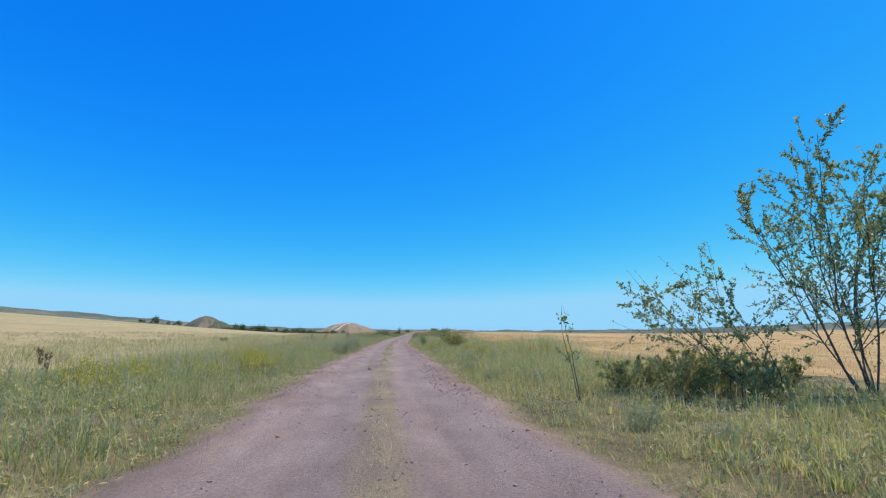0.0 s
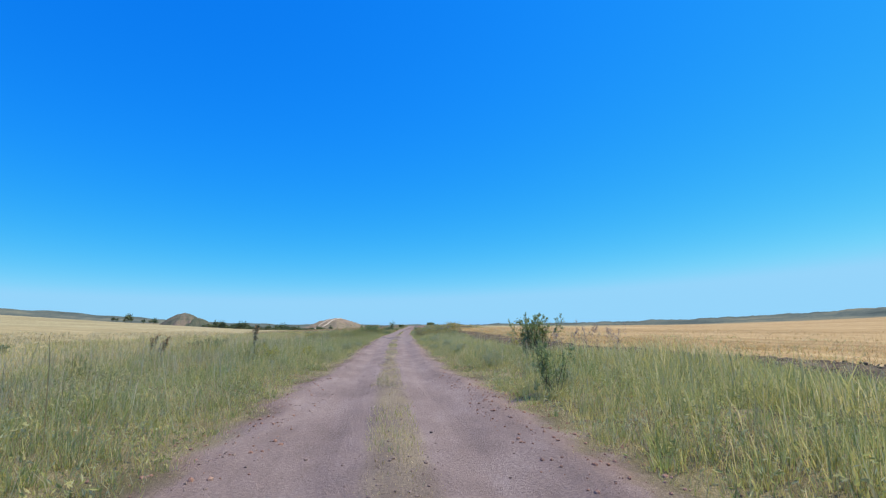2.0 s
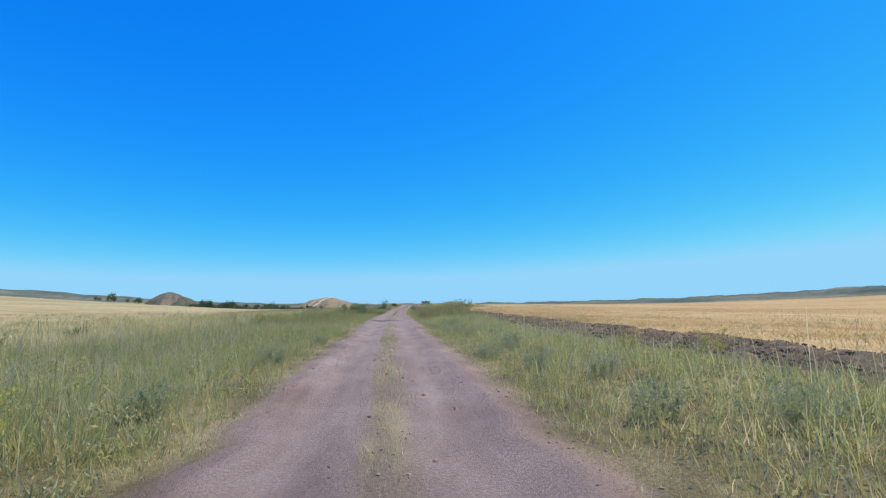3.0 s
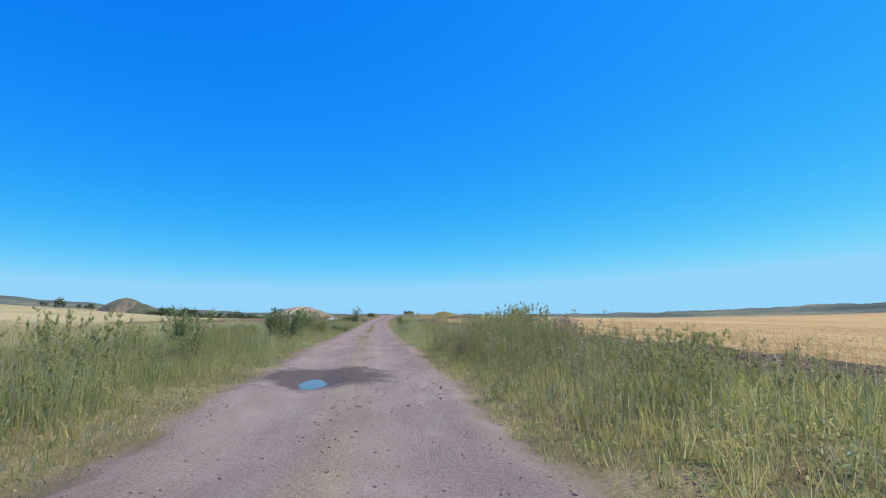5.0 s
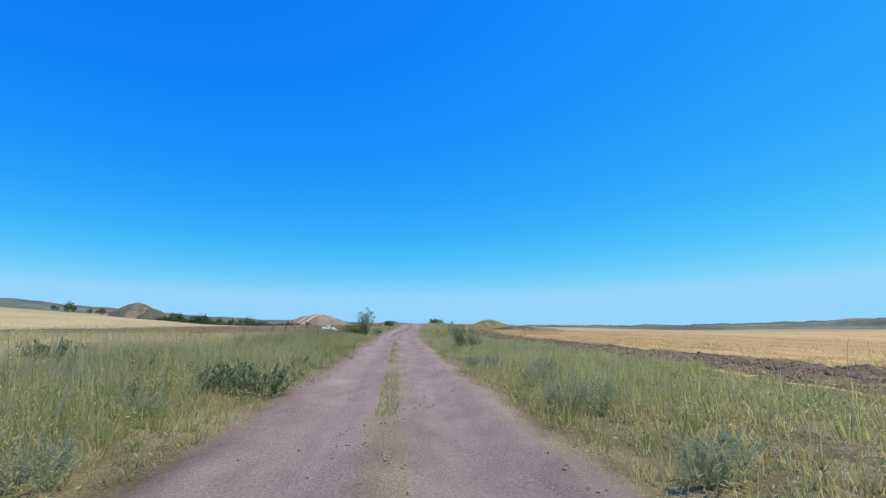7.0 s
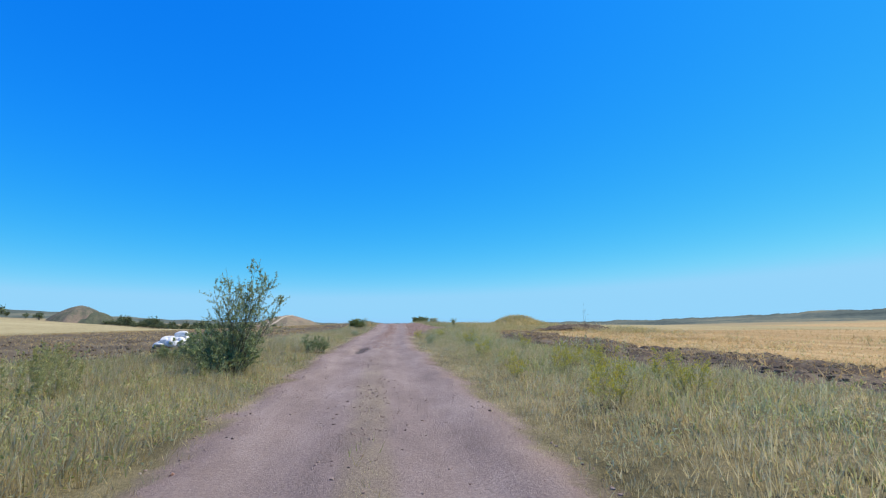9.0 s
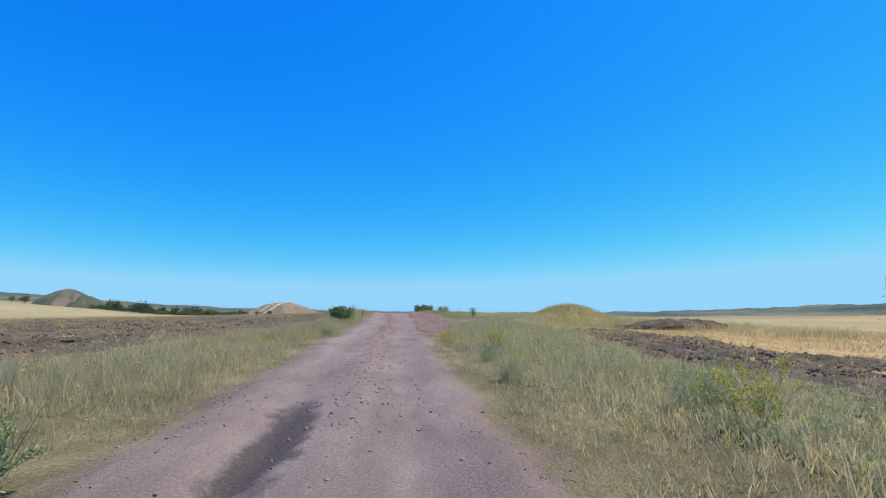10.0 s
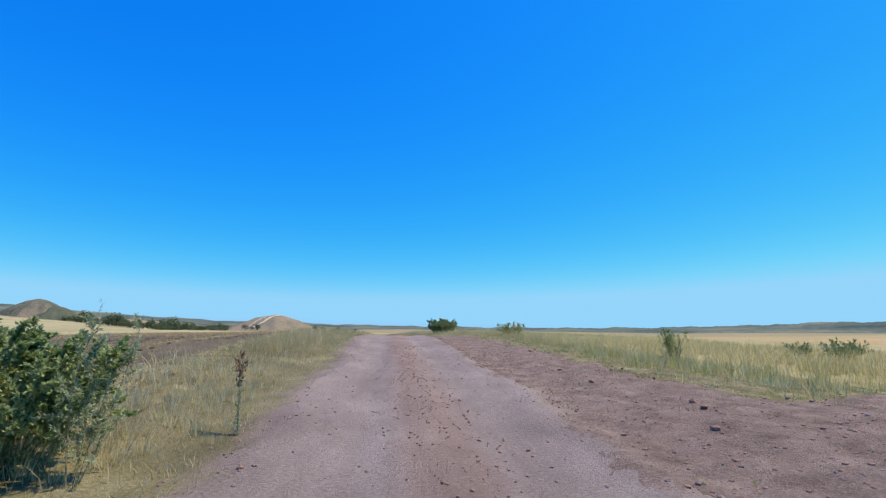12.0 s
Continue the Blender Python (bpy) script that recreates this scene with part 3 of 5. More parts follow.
def leaf_set(g, at, along, length, width, spread=0.9):
    """Folded two-triangle leaves at places, pointing roughly along given ways."""
    n = len(at)
    d = along + g.normal(size=(n, 3)) * spread
    d /= np.linalg.norm(d, axis=1, keepdims=True) + 1e-9
    a = np.cross(d, g.normal(size=(n, 3)))
    a /= np.linalg.norm(a, axis=1, keepdims=True) + 1e-9
    up = np.cross(a, d)
    L = (length * g.uniform(0.6, 1.25, n))[:, None]
    W = (width * g.uniform(0.7, 1.2, n))[:, None]
    v = np.stack([at, at + d * L * 0.5 + a * W * 0.5 + up * W * 0.18, at + d * L, at + d * L * 0.5 - a * W * 0.5 + up * W * 0.18], 1).reshape(-1, 3)
    i = np.arange(n)[:, None] * 4
    f = np.concatenate([i + np.array([[0, 1, 2]]), i + np.array([[0, 2, 3]])])
    return v, f


def branch(g, start, way, length, n, wander, lift):
    p = [np.array(start, float)]
    d = np.array(way, float)
    for _ in range(n):
        d = d + g.normal(size=3) * wander + np.array([0, 0, lift])
        d /= np.linalg.norm(d)
        p.append(p[-1] + d * length / n)
    return np.array(p)


def plant(name, label, category, seed, height, stems, tilt, leaf, leaf_mat, n_leaf, stem_mat, radius, twigs=6, twig_len=0.35, leaf_from=0.25,
          wander=0.12, lift=0.06, base_r=0.06, heads=None, head_mat=None, head_size=(0.05, 0.02), head_n=10, spread=0.9, group="", lean=(0, 0), sub=2, fine=False):
    """A many-stemmed plant: stems and twigs as tubes, leaves along them, and heads of seed or flower at the tips."""
    g = np.random.default_rng(seed)
    bundles, spots, ways, tips = [], [], [], []
    for _ in range(stems):
        tubes = []
        bundles.append(tubes)
        az, ti = g.uniform(0, 2 * np.pi), radians(tilt) * math.sqrt(g.uniform(0.02, 1))
        way = np.array([math.cos(az) * math.sin(ti) + lean[0], math.sin(az) * math.sin(ti) + lean[1], math.cos(ti)])
        way /= np.linalg.norm(way)
        L = height * g.uniform(0.72, 1.05)
        nm, nt_ = (4, 3) if fine else (8, 5)
        main = branch(g, (math.cos(az) * base_r * g.uniform(0, 1), math.sin(az) * base_r * g.uniform(0, 1), -0.03), way, L, nm, wander, lift)
        tubes.append(tube(main, radius * g.uniform(0.7, 1.1), radius * 0.18, 3 if fine else 5))
        tips.append((main[-1], main[-1] - main[-2]))
        lines = [(main, leaf_from)]
        for _ in range(twigs):
            f = g.uniform(0.18, 0.95)
            k = f * nm
            i = int(k)
            at = main[i] + (main[min(nm, i + 1)] - main[i]) * (k - i)
            w = main[min(nm, i + 1)] - main[i]
            w = w / np.linalg.norm(w) + g.normal(size=3) * 0.65 + np.array([0, 0, 0.15])
            tw = branch(g, at, w / np.linalg.norm(w), L * twig_len * (1.15 - f) * g.uniform(0.6, 1.2) + 0.05 * height, nt_, wander * 1.3, lift)
            tubes.append(tube(tw, radius * 0.4 * (1.1 - f) + radius * 0.08, radius * 0.08, 3))
            lines.append((tw, 0.1))
            tips.append((tw[-1], tw[-1] - tw[-2]))
            for _ in range(sub):
                j = g.integers(1, nt_)
                w2 = (tw[j + 1] - tw[j]) if j < nt_ else (tw[j] - tw[j - 1])
                w2 = w2 / (np.linalg.norm(w2) + 1e-9) + g.normal(size=3) * 0.6
                t2 = branch(g, tw[j], w2 / np.linalg.norm(w2), np.linalg.norm(tw[-1] - tw[0]) * g.uniform(0.3, 0.65), 2 if fine else 3, wander * 1.3, lift)
                tubes.append(tube(t2, radius * 0.14, radius * 0.06, 3))
                lines.append((t2, 0.05))
                tips.append((t2[-1], t2[-1] - t2[-2]))
        for line, lo in lines:
            q = max(1, int(n_leaf / (stems * len(lines)) * g.uniform(0.6, 1.4)))
            f = g.uniform(lo, 1.0, q) * (len(line) - 1.001)
            i = f.astype(int)
            spots.append(line[i] + (line[i + 1] - line[i]) * (f - i)[:, None])
            w = line[i + 1] - line[i]
            ways.append(w / (np.linalg.norm(w, axis=1, keepdims=True) + 1e-9))
    root = new(name)
    tagged(root, label, category, group)
    if stems <= 13:
        for s_ in bundles:
            part("stem", fast_mesh("stem", *joined(s_), stem_mat), root)
    else:
        tagged(part("brushwood", fast_mesh("brushwood", *joined([q for s_ in bundles for q in s_]), stem_mat), root), kind="stuff")
    if n_leaf:
        v, f = leaf_set(g, np.concatenate(spots), np.concatenate(ways), *leaf, spread=spread)
        tagged(part("foliage", fast_mesh("foliage", v, f, leaf_mat), root), kind="stuff")
    if heads:
        at, al = [], []
        for p, w in tips:
            if g.uniform() < heads:
                k = np.linspace(0, 1, head_n)[:, None]
                at.append(p + w / (np.linalg.norm(w) + 1e-9) * (k - 0.6) * head_size[0] * 3 + g.normal(size=(head_n, 3)) * head_size[1])
                al.append(np.repeat((w / (np.linalg.norm(w) + 1e-9))[None], head_n, 0))
        v, f = leaf_set(g, np.concatenate(at), np.concatenate(al), head_size[0], head_size[1], spread=0.8)
        tagged(part("inflorescence", fast_mesh("inflorescence", v, f, head_mat), root), kind="stuff")
    return root


def settle(ob, x, y, turn=0.0, scale=1.0, sink=0.02):
    ob.location = (x, y, float(ground_z(np.array(x), np.array(y))) - sink)
    ob.rotation_euler = (0, 0, turn)
    ob.scale = (scale, scale, scale)
    return ob


def again(ob, x, y, turn=0.0, scale=1.0, sink=0.02):
    z = float(ground_z(np.array(x), np.array(y))) - sink
    c = copy_thing(ob, Matrix.Translation((x, y, z)) @ Matrix.Rotation(turn, 4, "Z"))
    c.scale = (scale, scale, scale)
    return c


# --- the tall shrub at the start and its outlying shoots
settle(plant("shrub", "tall open shrub with grey-brown stems and oval leaves", "shrub", 11, 4.7, 9, 27, (0.072, 0.036), M_LEAFDK, 15000, M_BARK, 0.022,
             twigs=15, twig_len=0.44, wander=0.12, lift=0.02, leaf_from=0.1, base_r=0.3), 8.3, 7.9, 2.2, 1.06)
settle(plant("shrub", "sparse arching shrub shoots with small oval leaves", "shrub", 12, 3.3, 9, 20, (0.065, 0.034), M_LEAFDK, 4200, M_BARK, 0.011,
             twigs=7, wander=0.13, lift=-0.01, base_r=0.5, lean=(-0.62, 0.1)), 6.5, 8.0)
settle(plant("sapling", "thin leaning sapling shoot in the grass", "sapling", 13, 1.9, 2, 10, (0.07, 0.038), M_LEAF, 120, M_BARK, 0.012,
             twigs=3, twig_len=0.2, lean=(-0.22, 0)), 3.2, 8.6)
settle(plant("bush", "low dark leafy growth under the tall shrub", "bush", 14, 0.9, 24, 55, (0.055, 0.026), M_OLIVE, 5200, M_BARK, 0.01, twigs=5, twig_len=0.4, base_r=0.7, leaf_from=0.05, fine=True), 6.1, 8.4)
# --- rounded and upright bushes on the verge
BUSH = plant("bush", "rounded dusty green bush in the verge grass", "bush", 21, 1.3, 26, 42, (0.05, 0.026), M_OLIVE, 16000, M_BARK, 0.008, twigs=9, twig_len=0.5, base_r=0.4, leaf_from=0.08, fine=True)
settle(BUSH, 3.55, 33.0)
for _x, _y, _q in ((4.5, 9.1, 0.62), (5.3, 8.8, 0.72), (6.2, 9.2, 0.8), (7.2, 8.9, 0.65)):  # undergrowth of the tall shrub
    again(BUSH, _x, _y, _x * 3, _q)
UPRIGHT = plant("bush", "upright leafy bush with pale green leaves", "bush", 22, 1.9, 12, 24, (0.065, 0.028), M_LEAF, 4200, M_BARK, 0.013, twigs=8, twig_len=0.35, base_r=0.2, leaf_from=0.1)
settle(UPRIGHT, 4.6, 51.0)
settle(plant("bush", "broad dark green bush on the crest of the road", "bush", 23, 1.5, 40, 44, (0.10, 0.055), M_LEAFDK, 26000, M_BARK, 0.02, twigs=8, twig_len=0.5, base_r=0.8, leaf_from=0.02, fine=True), 15.8, 252.6, 0, 1.3)
settle(plant("shrub", "slender grey-green shrub beside the road", "shrub", 28, 2.75, 13, 17, (0.05, 0.018), M_LEAFDK, 13000, M_BARK, 0.014, twigs=14, twig_len=0.36, base_r=0.22, leaf_from=0.1, lift=0.10), -1.8, 158.6, 0, 0.95)
LOW = plant("bush", "low leafy dark green roadside bush", "bush", 25, 1.0, 26, 50, (0.048, 0.022), M_LEAFDK, 8000, M_BARK, 0.012, twigs=5, twig_len=0.45, base_r=0.4, leaf_from=0.05, fine=True)
settle(LOW, -2.9, 160.6, 0, 1.05)
again(LOW, -1.9, 158.4, 1.2, 1.1)
again(LOW, -2.4, 159.5, 2.2, 1.15)
again(LOW, -4.0, 161.0, 3.0, 0.62)
settle(plant("bush", "tall rounded green bush standing in rank grass", "bush", 29, 1.85, 22, 30, (0.06, 0.03), M_LEAFDK, 16000, M_BARK, 0.011, twigs=9, twig_len=0.42, base_r=0.5, leaf_from=0.03, fine=True), -4.5, 106.6, 0, 0.9)
again(UPRIGHT, -5.1, 106.9, 2.4, 0.85)
again(UPRIGHT, -5.05, 94.7, 1.9, 0.88)
again(LOW, -3.1, 163.7, 0.6, 1.1)
again(LOW, -3.6, 164.4, 4.6, 0.9)
again(LOW, -0.5, 166.3, 0.9, 0.78)
again(LOW, -2.4, 123.4, 3.3, 0.72)
again(LOW, -3.2, 123.6, 4.4, 0.66)
settle(plant("bush", "dense bright green leafy bush with pale leaf edges", "bush", 26, 1.22, 60, 22, (0.05, 0.026), M_LEAF, 60000, M_STEM, 0.007, twigs=7, twig_len=0.4, base_r=0.7, leaf_from=0.0, fine=True), 1.4, 199.95, 0, 0.95)
DEAD = plant("shrub", "half-dead shrub with bare grey twigs and dark leaves", "shrub", 27, 1.75, 10, 18, (0.05, 0.025), M_LEAFDK, 1700, M_BARK, 0.014, twigs=6, twig_len=0.3, base_r=0.15, leaf_from=0.1)
settle(DEAD, -5.9, 116.4, 0, 1.12)
again(UPRIGHT, -4.2, 115.4, 1.0, 0.98)
again(UPRIGHT, -4.7, 116.3, 2.6, 0.75)
again(BUSH, -3.6, 115.7, 2.0, 0.85)
again(UPRIGHT, 4.3, 51.4, 2.5, 0.9)
again(UPRIGHT, 1.75, 41.3, 1.5, 0.6)
again(UPRIGHT, 3.9, 138.0, 0.5, 0.8)
again(LOW, 4.5, 139.0, 0.2, 0.8)
again(BUSH, 13.6, 221.5, 1.0, 0.75)
again(UPRIGHT, 14.2, 208.5, 1.0, 0.62)
for _x, _y, _q in ((-12.2, 63, 0.75), (-13.4, 63.5, 0.6), (-9.0, 128, 0.8), (22.5, 210, 0.8), (24, 211, 0.9), (23.4, 212.5, 0.7), (-14, 70, 0.6), (-22, 60, 0.7)):
    again(LOW, _x, _y, _x, _q)

# --- grey wormwood cushions along both verges
WORM = [plant("wormwood", "soft grey-green wormwood clump of fine upright stems", "wormwood", 30 + i, 0.80, 46, 36, (0.05, 0.011), M_GREY, 6000, M_GREY, 0.003, fine=True,
              twigs=5, twig_len=0.28, base_r=0.30, leaf_from=0.08, spread=0.6, sub=0, group="wormwood clumps on the verges") for i in range(3)]
_g = np.random.default_rng(5)
_spots = [(-3.6, 32.5, 1.55), (-3.75, 29.5, 1.35), (-4.4, 31, 0.9), (-4.6, 20.5, 1.0), (-3.9, 14.5, 0.9), (1.9, 32.6, 0.8), (2.3, 30.5, 0.7), (2.9, 35.5, 0.9), (2.6, 20, 1.0), (3.2, 23, 0.9), (2.4, 16, 1.0), (3.3, 11.5, 1.0),
          (2.2, 42, 0.8), (1.9, 47, 0.9), (2.6, 53, 0.9), (1.6, 58, 0.9), (2.1, 62, 0.9), (1.9, 70, 0.9), (2.4, 75, 1.0), (-4.2, 55, 0.9), (-3.9, 60, 1.0), (-3.6, 66, 0.8), (2.6, 118, 0.9), (3.0, 121, 1.1), (3.4, 124.5, 1.0),
          (3.2, 128, 1.0), (3.9, 140, 0.7), (4.5, 146, 0.6), (5.4, 173.8, 0.9), (4.9, 171, 0.8), (6.2, 168, 1.0), (-3.3, 120.8, 0.7), (-2.9, 118.4, 0.8), (-6.6, 150.5, 0.8), (-3.6, 148.5, 0.9), (-4.4, 149.6, 0.8), (1.1, 184.1, 0.85), (0.9, 185.4, 0.5), (6.4, 100.2, 0.8), (3.9, 91, 0.9), (2.9, 97.5, 0.8)]
for _k in range(30):
    _y = float(_g.choice([_g.uniform(38, 84), _g.uniform(112, 150), _g.uniform(4, 30)], p=[0.5, 0.3, 0.2]))
    _spots.append((float(xc(_y) + half(_y)) + float(_g.uniform(0.5, 2.2)), _y, float(_g.uniform(0.55, 1.0))))
for _i, (_x, _y, _q) in enumerate(_spots):
    (settle if _i < 3 else lambda o, *a: again(o, *a))(WORM[_i % 3], _x, _y, _i * 1.7, _q * ((0.9 if _i < 3 else 0.5) if _y < 28 or _i < 3 else 0.68))

settle(plant("mugwort", "tall feathery grey mugwort beside the leafy bush", "mugwort", 39, 1.75, 4, 5, (0.05, 0.012), M_GREY, 2600, M_STEM, 0.007, twigs=14, twig_len=0.12, base_r=0.1, leaf_from=0.1,
             heads=0.5, head_mat=M_GREY, head_size=(0.02, 0.010), head_n=8, sub=0, fine=True, lean=(0.12, 0)), 2.25, 199.6, 0, 0.88)
# --- tall weeds with seed heads in the rank stretch on the verge
WEED = [plant("weed", "tall leafy upright weed with small rusty seed heads", "weed", 40 + i, 1.38, 13, 8, (0.05, 0.014), M_WEED, 3600, M_STEM, 0.004, twigs=7, twig_len=0.07,
              base_r=0.6, leaf_from=0.03, wander=0.05, heads=0.35, head_mat=M_SEED, head_size=(0.02, 0.012), head_n=7, spread=0.75, sub=0, fine=True, group="tall weeds on the verge") for i in range(4)]
DRYWEED = [plant("dry_weed", "dry brown-stemmed weed with thin bare tops", "weed", 45 + i, 1.5, 12, 9, (0.05, 0.010), M_BGRASS, 700, M_STEM, 0.005, twigs=5, twig_len=0.16,
                 base_r=0.35, leaf_from=0.03, wander=0.05, heads=0.6, head_mat=M_SEED, head_size=(0.02, 0.01), head_n=5, spread=0.7, sub=1, fine=True, group="dry weeds on the verge") for i in range(2)]
_n = _m = 0
for _y in np.arange(86.5, 108.5, 0.36):
    for _lane in range(5):
        _x = 2.3 + 1.05 * _lane + _g.uniform(-0.5, 0.5) + 0.25 * math.sin(_y * 0.9)
        if _y > 97.4 and _x < 0.97 * (_y - 97.75) + 0.4 and not (_x > 4.5 and _y > 104.0 and _y < 107.2):
            continue
        if _g.uniform() > (0.62 if _y < 101.2 else 0.56) * (0.75 if _lane == 4 else 1):
            continue
        _q = _g.uniform(0.62, 1.0) * (0.84 if _y < 93 else (1.0 if _y < 101.2 else 1.22)) * (0.85 if _lane == 4 and _y < 101 else 1)
        if _y > 103.9:
            _q *= 0.82 + 0.11 * (_x - 4.2)
        if _g.uniform() < (0.62 if _lane == 0 else 0.34) or (103.6 < _y < 105.2 and _lane == 2):
            (settle if _m < 2 else lambda o, *a: again(o, *a))(DRYWEED[_m % 2], _x, _y, _g.uniform(0, 6), _q)
            _m += 1
        else:
            (settle if _n < 4 else lambda o, *a: again(o, *a))(WEED[_n % 4], _x, _y, _g.uniform(0, 6), _q)
            _n += 1
for _x, _y, _q in ((2.0, 94.9, 0.95), (2.2, 95.4, 1.0), (2.1, 94.3, 0.85), (7.6, 105.6, 1.4), (8.0, 105.9, 1.45), (7.3, 106.2, 1.3), (8.3, 105.4, 1.5), (7.0, 105.0, 1.25), (6.3, 104.9, 1.1), (5.7, 104.6, 1.1)):
    again(DRYWEED[_m % 2] if _x < 3 else WEED[_m % 4], _x, _y, _m, _q)
    _m += 1
for _i in range(26):
    _y = _g.uniform(134, 158)
    again(WEED[_n % 4], float(xc(_y)) - _g.uniform(4.0, 7.5), _y, _n, _g.uniform(0.5, 0.7))
    _n += 1
for _i in range(90):  # rank herbs on the other verge
    _y = _g.uniform(74, 112)
    again(WEED[_n % 4], float(xc(_y)) - _g.uniform(3.4, 10), _y, _n, _g.uniform(0.4, 0.75))
    _n += 1
for _x, _y, _q in ((3.6, 113.4, 0.68), (4.0, 113.9, 0.75), (4.4, 113.2, 0.66), (5.0, 114.2, 0.7), (4.6, 113.7, 0.6), (-6.1, 48.9, 0.6), (-8.2, 44, 0.6), (-6.6, 52, 0.7), (-5.0, 83, 1.0), (-6.2, 86, 1.1), (-4.4, 88, 0.9), (-5.2, 91.5, 1.0),
                     (-7.4, 93, 1.0), (-8.8, 96, 1.1), (-4.3, 98, 0.8), (-6.0, 99, 0.95), (-3.6, 121.5, 0.7), (-2.2, 126, 0.7), (-1.9, 129, 0.75), (-1.5, 132, 0.7), (-1.9, 135.5, 0.7), (-5.2, 150.4, 0.85), (-6.3, 149.2, 0.8)):
    again(WEED[_n % 4], _x, _y, _n, _q)
    _n += 1

# --- mullein spikes, pale pod stalks, bare dry stalks
SPIKE = plant("mullein", "upright mullein spike with crowded dark seed capsules", "mullein", 50, 1.15, 2, 5, (0.07, 0.03), M_GREY, 110, M_STEM, 0.009, twigs=0, base_r=0.05, leaf_from=0.02,
              heads=1.0, head_mat=M_SEED, head_size=(0.10, 0.03), head_n=60, wander=0.04, sub=0, group="mullein spikes")
for _i, (_x, _y, _q) in enumerate(((-6.3, 9.0, 0.8), (-5.8, 48.8, 1.15), (-7.6, 46.5, 0.9), (-9.5, 50, 0.9), (3.05, 201.2, 0.8), (-6.8, 151.8, 1.15), (-5.9, 152.2, 1.1), (-7.6, 152.4, 1.0), (-8.4, 151.5, 0.9), (-4.7, 116.2, 0.7))):
    (settle if _i == 0 else lambda o, *a: again(o, *a))(SPIKE, _x, _y, _i, _q)
POD = plant("pod_plant", "dry branching plant with pale pinkish seed pods", "dry plant", 51, 1.45, 5, 16, (0.05, 0.02), M_PALE, 160, M_STEM, 0.005, twigs=7, twig_len=0.22, base_r=0.15,
            heads=0.8, head_mat=M_PALE, head_size=(0.042, 0.028), head_n=8, sub=1, fine=True, group="pale pod plants")
for _i, (_x, _y, _q) in enumerate(((6.4, 50.2, 1.0), (6.0, 51.4, 0.85), (5.5, 52.4, 0.8), (6.9, 49.6, 0.9), (5.2, 93.6, 1.0), (5.6, 95.3, 1.05), (6.2, 97, 1.0), (5.0, 97.5, 0.9))):
    (settle if _i == 0 else lambda o, *a: again(o, *a))(POD, _x, _y, _i, _q)
STALK = plant("dry_stalk", "thin bare dry weed stalk", "stalk", 52, 1.8, 2, 8, (0.03, 0.012), M_SEED, 24, M_BARK, 0.007, twigs=5, twig_len=0.16, base_r=0.12, heads=0.4, head_mat=M_SEED,
              head_size=(0.03, 0.015), head_n=4, sub=1, fine=True, group="dry stalks")
for _i, (_x, _y, _q) in enumerate(((6.4, 115.5, 0.9), (7.0, 115.5, 1.05), (7.25, 115.8, 1.1), (9.4, 117.8, 1.1), (6.7, 94.6, 1.0), (7.7, 95.4, 1.05), (13.6, 171, 1.3), (14.8, 39.4, 1.0))):
    (settle if _i == 0 else lambda o, *a: again(o, *a))(STALK, _x, _y, _i, _q)
TANSY = plant("flowering_herb", "bushy herb with small yellow flowers", "herb", 53, 0.7, 16, 28, (0.05, 0.012), M_OLIVE, 700, M_STEM, 0.004, twigs=3, base_r=0.18, heads=0.7, head_mat=M_FLOWER,
              head_size=(0.025, 0.02), head_n=10, sub=1, fine=True, group="yellow herbs")
for _i, (_x, _y, _q) in enumerate(((2.2, 33.2, 1.1), (-4.5, 14.4, 1.0), (-4.2, 15.6, 0.9), (-5.1, 16.6, 1.1), (-5.6, 18.2, 1.0), (-4.8, 12.6, 0.8), (-5.4, 10.8, 0.9), (-6.6, 10.2, 0.9), (-7.4, 12.0, 1.0), (-6.2, 14.6, 0.8), (5.6, 180.5, 0.8), (6.4, 176.5, 0.9), (5.2, 178.2, 0.8), (1.8, 33.7, 0.9), (2.5, 32.4, 1.0), (3.6, 22.5, 1.0), (4.2, 25.5, 0.9), (3.8, 28.4, 0.9), (4.6, 153, 1.0), (5.3, 154.3, 1.1), (4.4, 156.5, 0.9), (6.2, 153.4, 1.0), (6.9, 155, 1.0), (5.8, 36.5, 1.0), (7.2, 37.2, 0.9), (-5.6, 9.6, 0.9), (-6.8, 13, 0.9), (-5.4, 21, 0.8), (-5.9, 51.5, 0.9), (-4.9, 53.5, 0.9), (4.6, 60, 0.8), (5.4, 58, 0.9),
                                   (5.6, 156.8, 1.0), (6.4, 158, 1.0), (7.6, 159, 0.9), (5.2, 162, 1.0), (6.0, 167, 1.1), (6.9, 178.5, 0.7), (7.8, 165, 0.9), (-6.0, 28, 0.9), (6.3, 98.5, 0.8), (4.6, 94.8, 0.8),
                                   (-4.7, 16.0, 1.0), (-4.8, 16.6, 0.9), (-6.6, 18.9, 1.0), (-6.3, 20.0, 0.9), (-5.4, 17.5, 0.8), (-4.7, 14.4, 0.9))):
    (settle if _i == 0 else lambda o, *a: again(o, *a))(TANSY, _x, _y, _i, _q)
YARROW = plant("white_herb", "low herb with flat white flower clusters", "herb", 54, 0.5, 9, 30, (0.045, 0.012), M_OLIVE, 260, M_STEM, 0.003, twigs=2, base_r=0.15, heads=0.6, head_mat=M_WHITEFL,
               head_size=(0.02, 0.018), head_n=7, sub=0, fine=True, group="white herbs")
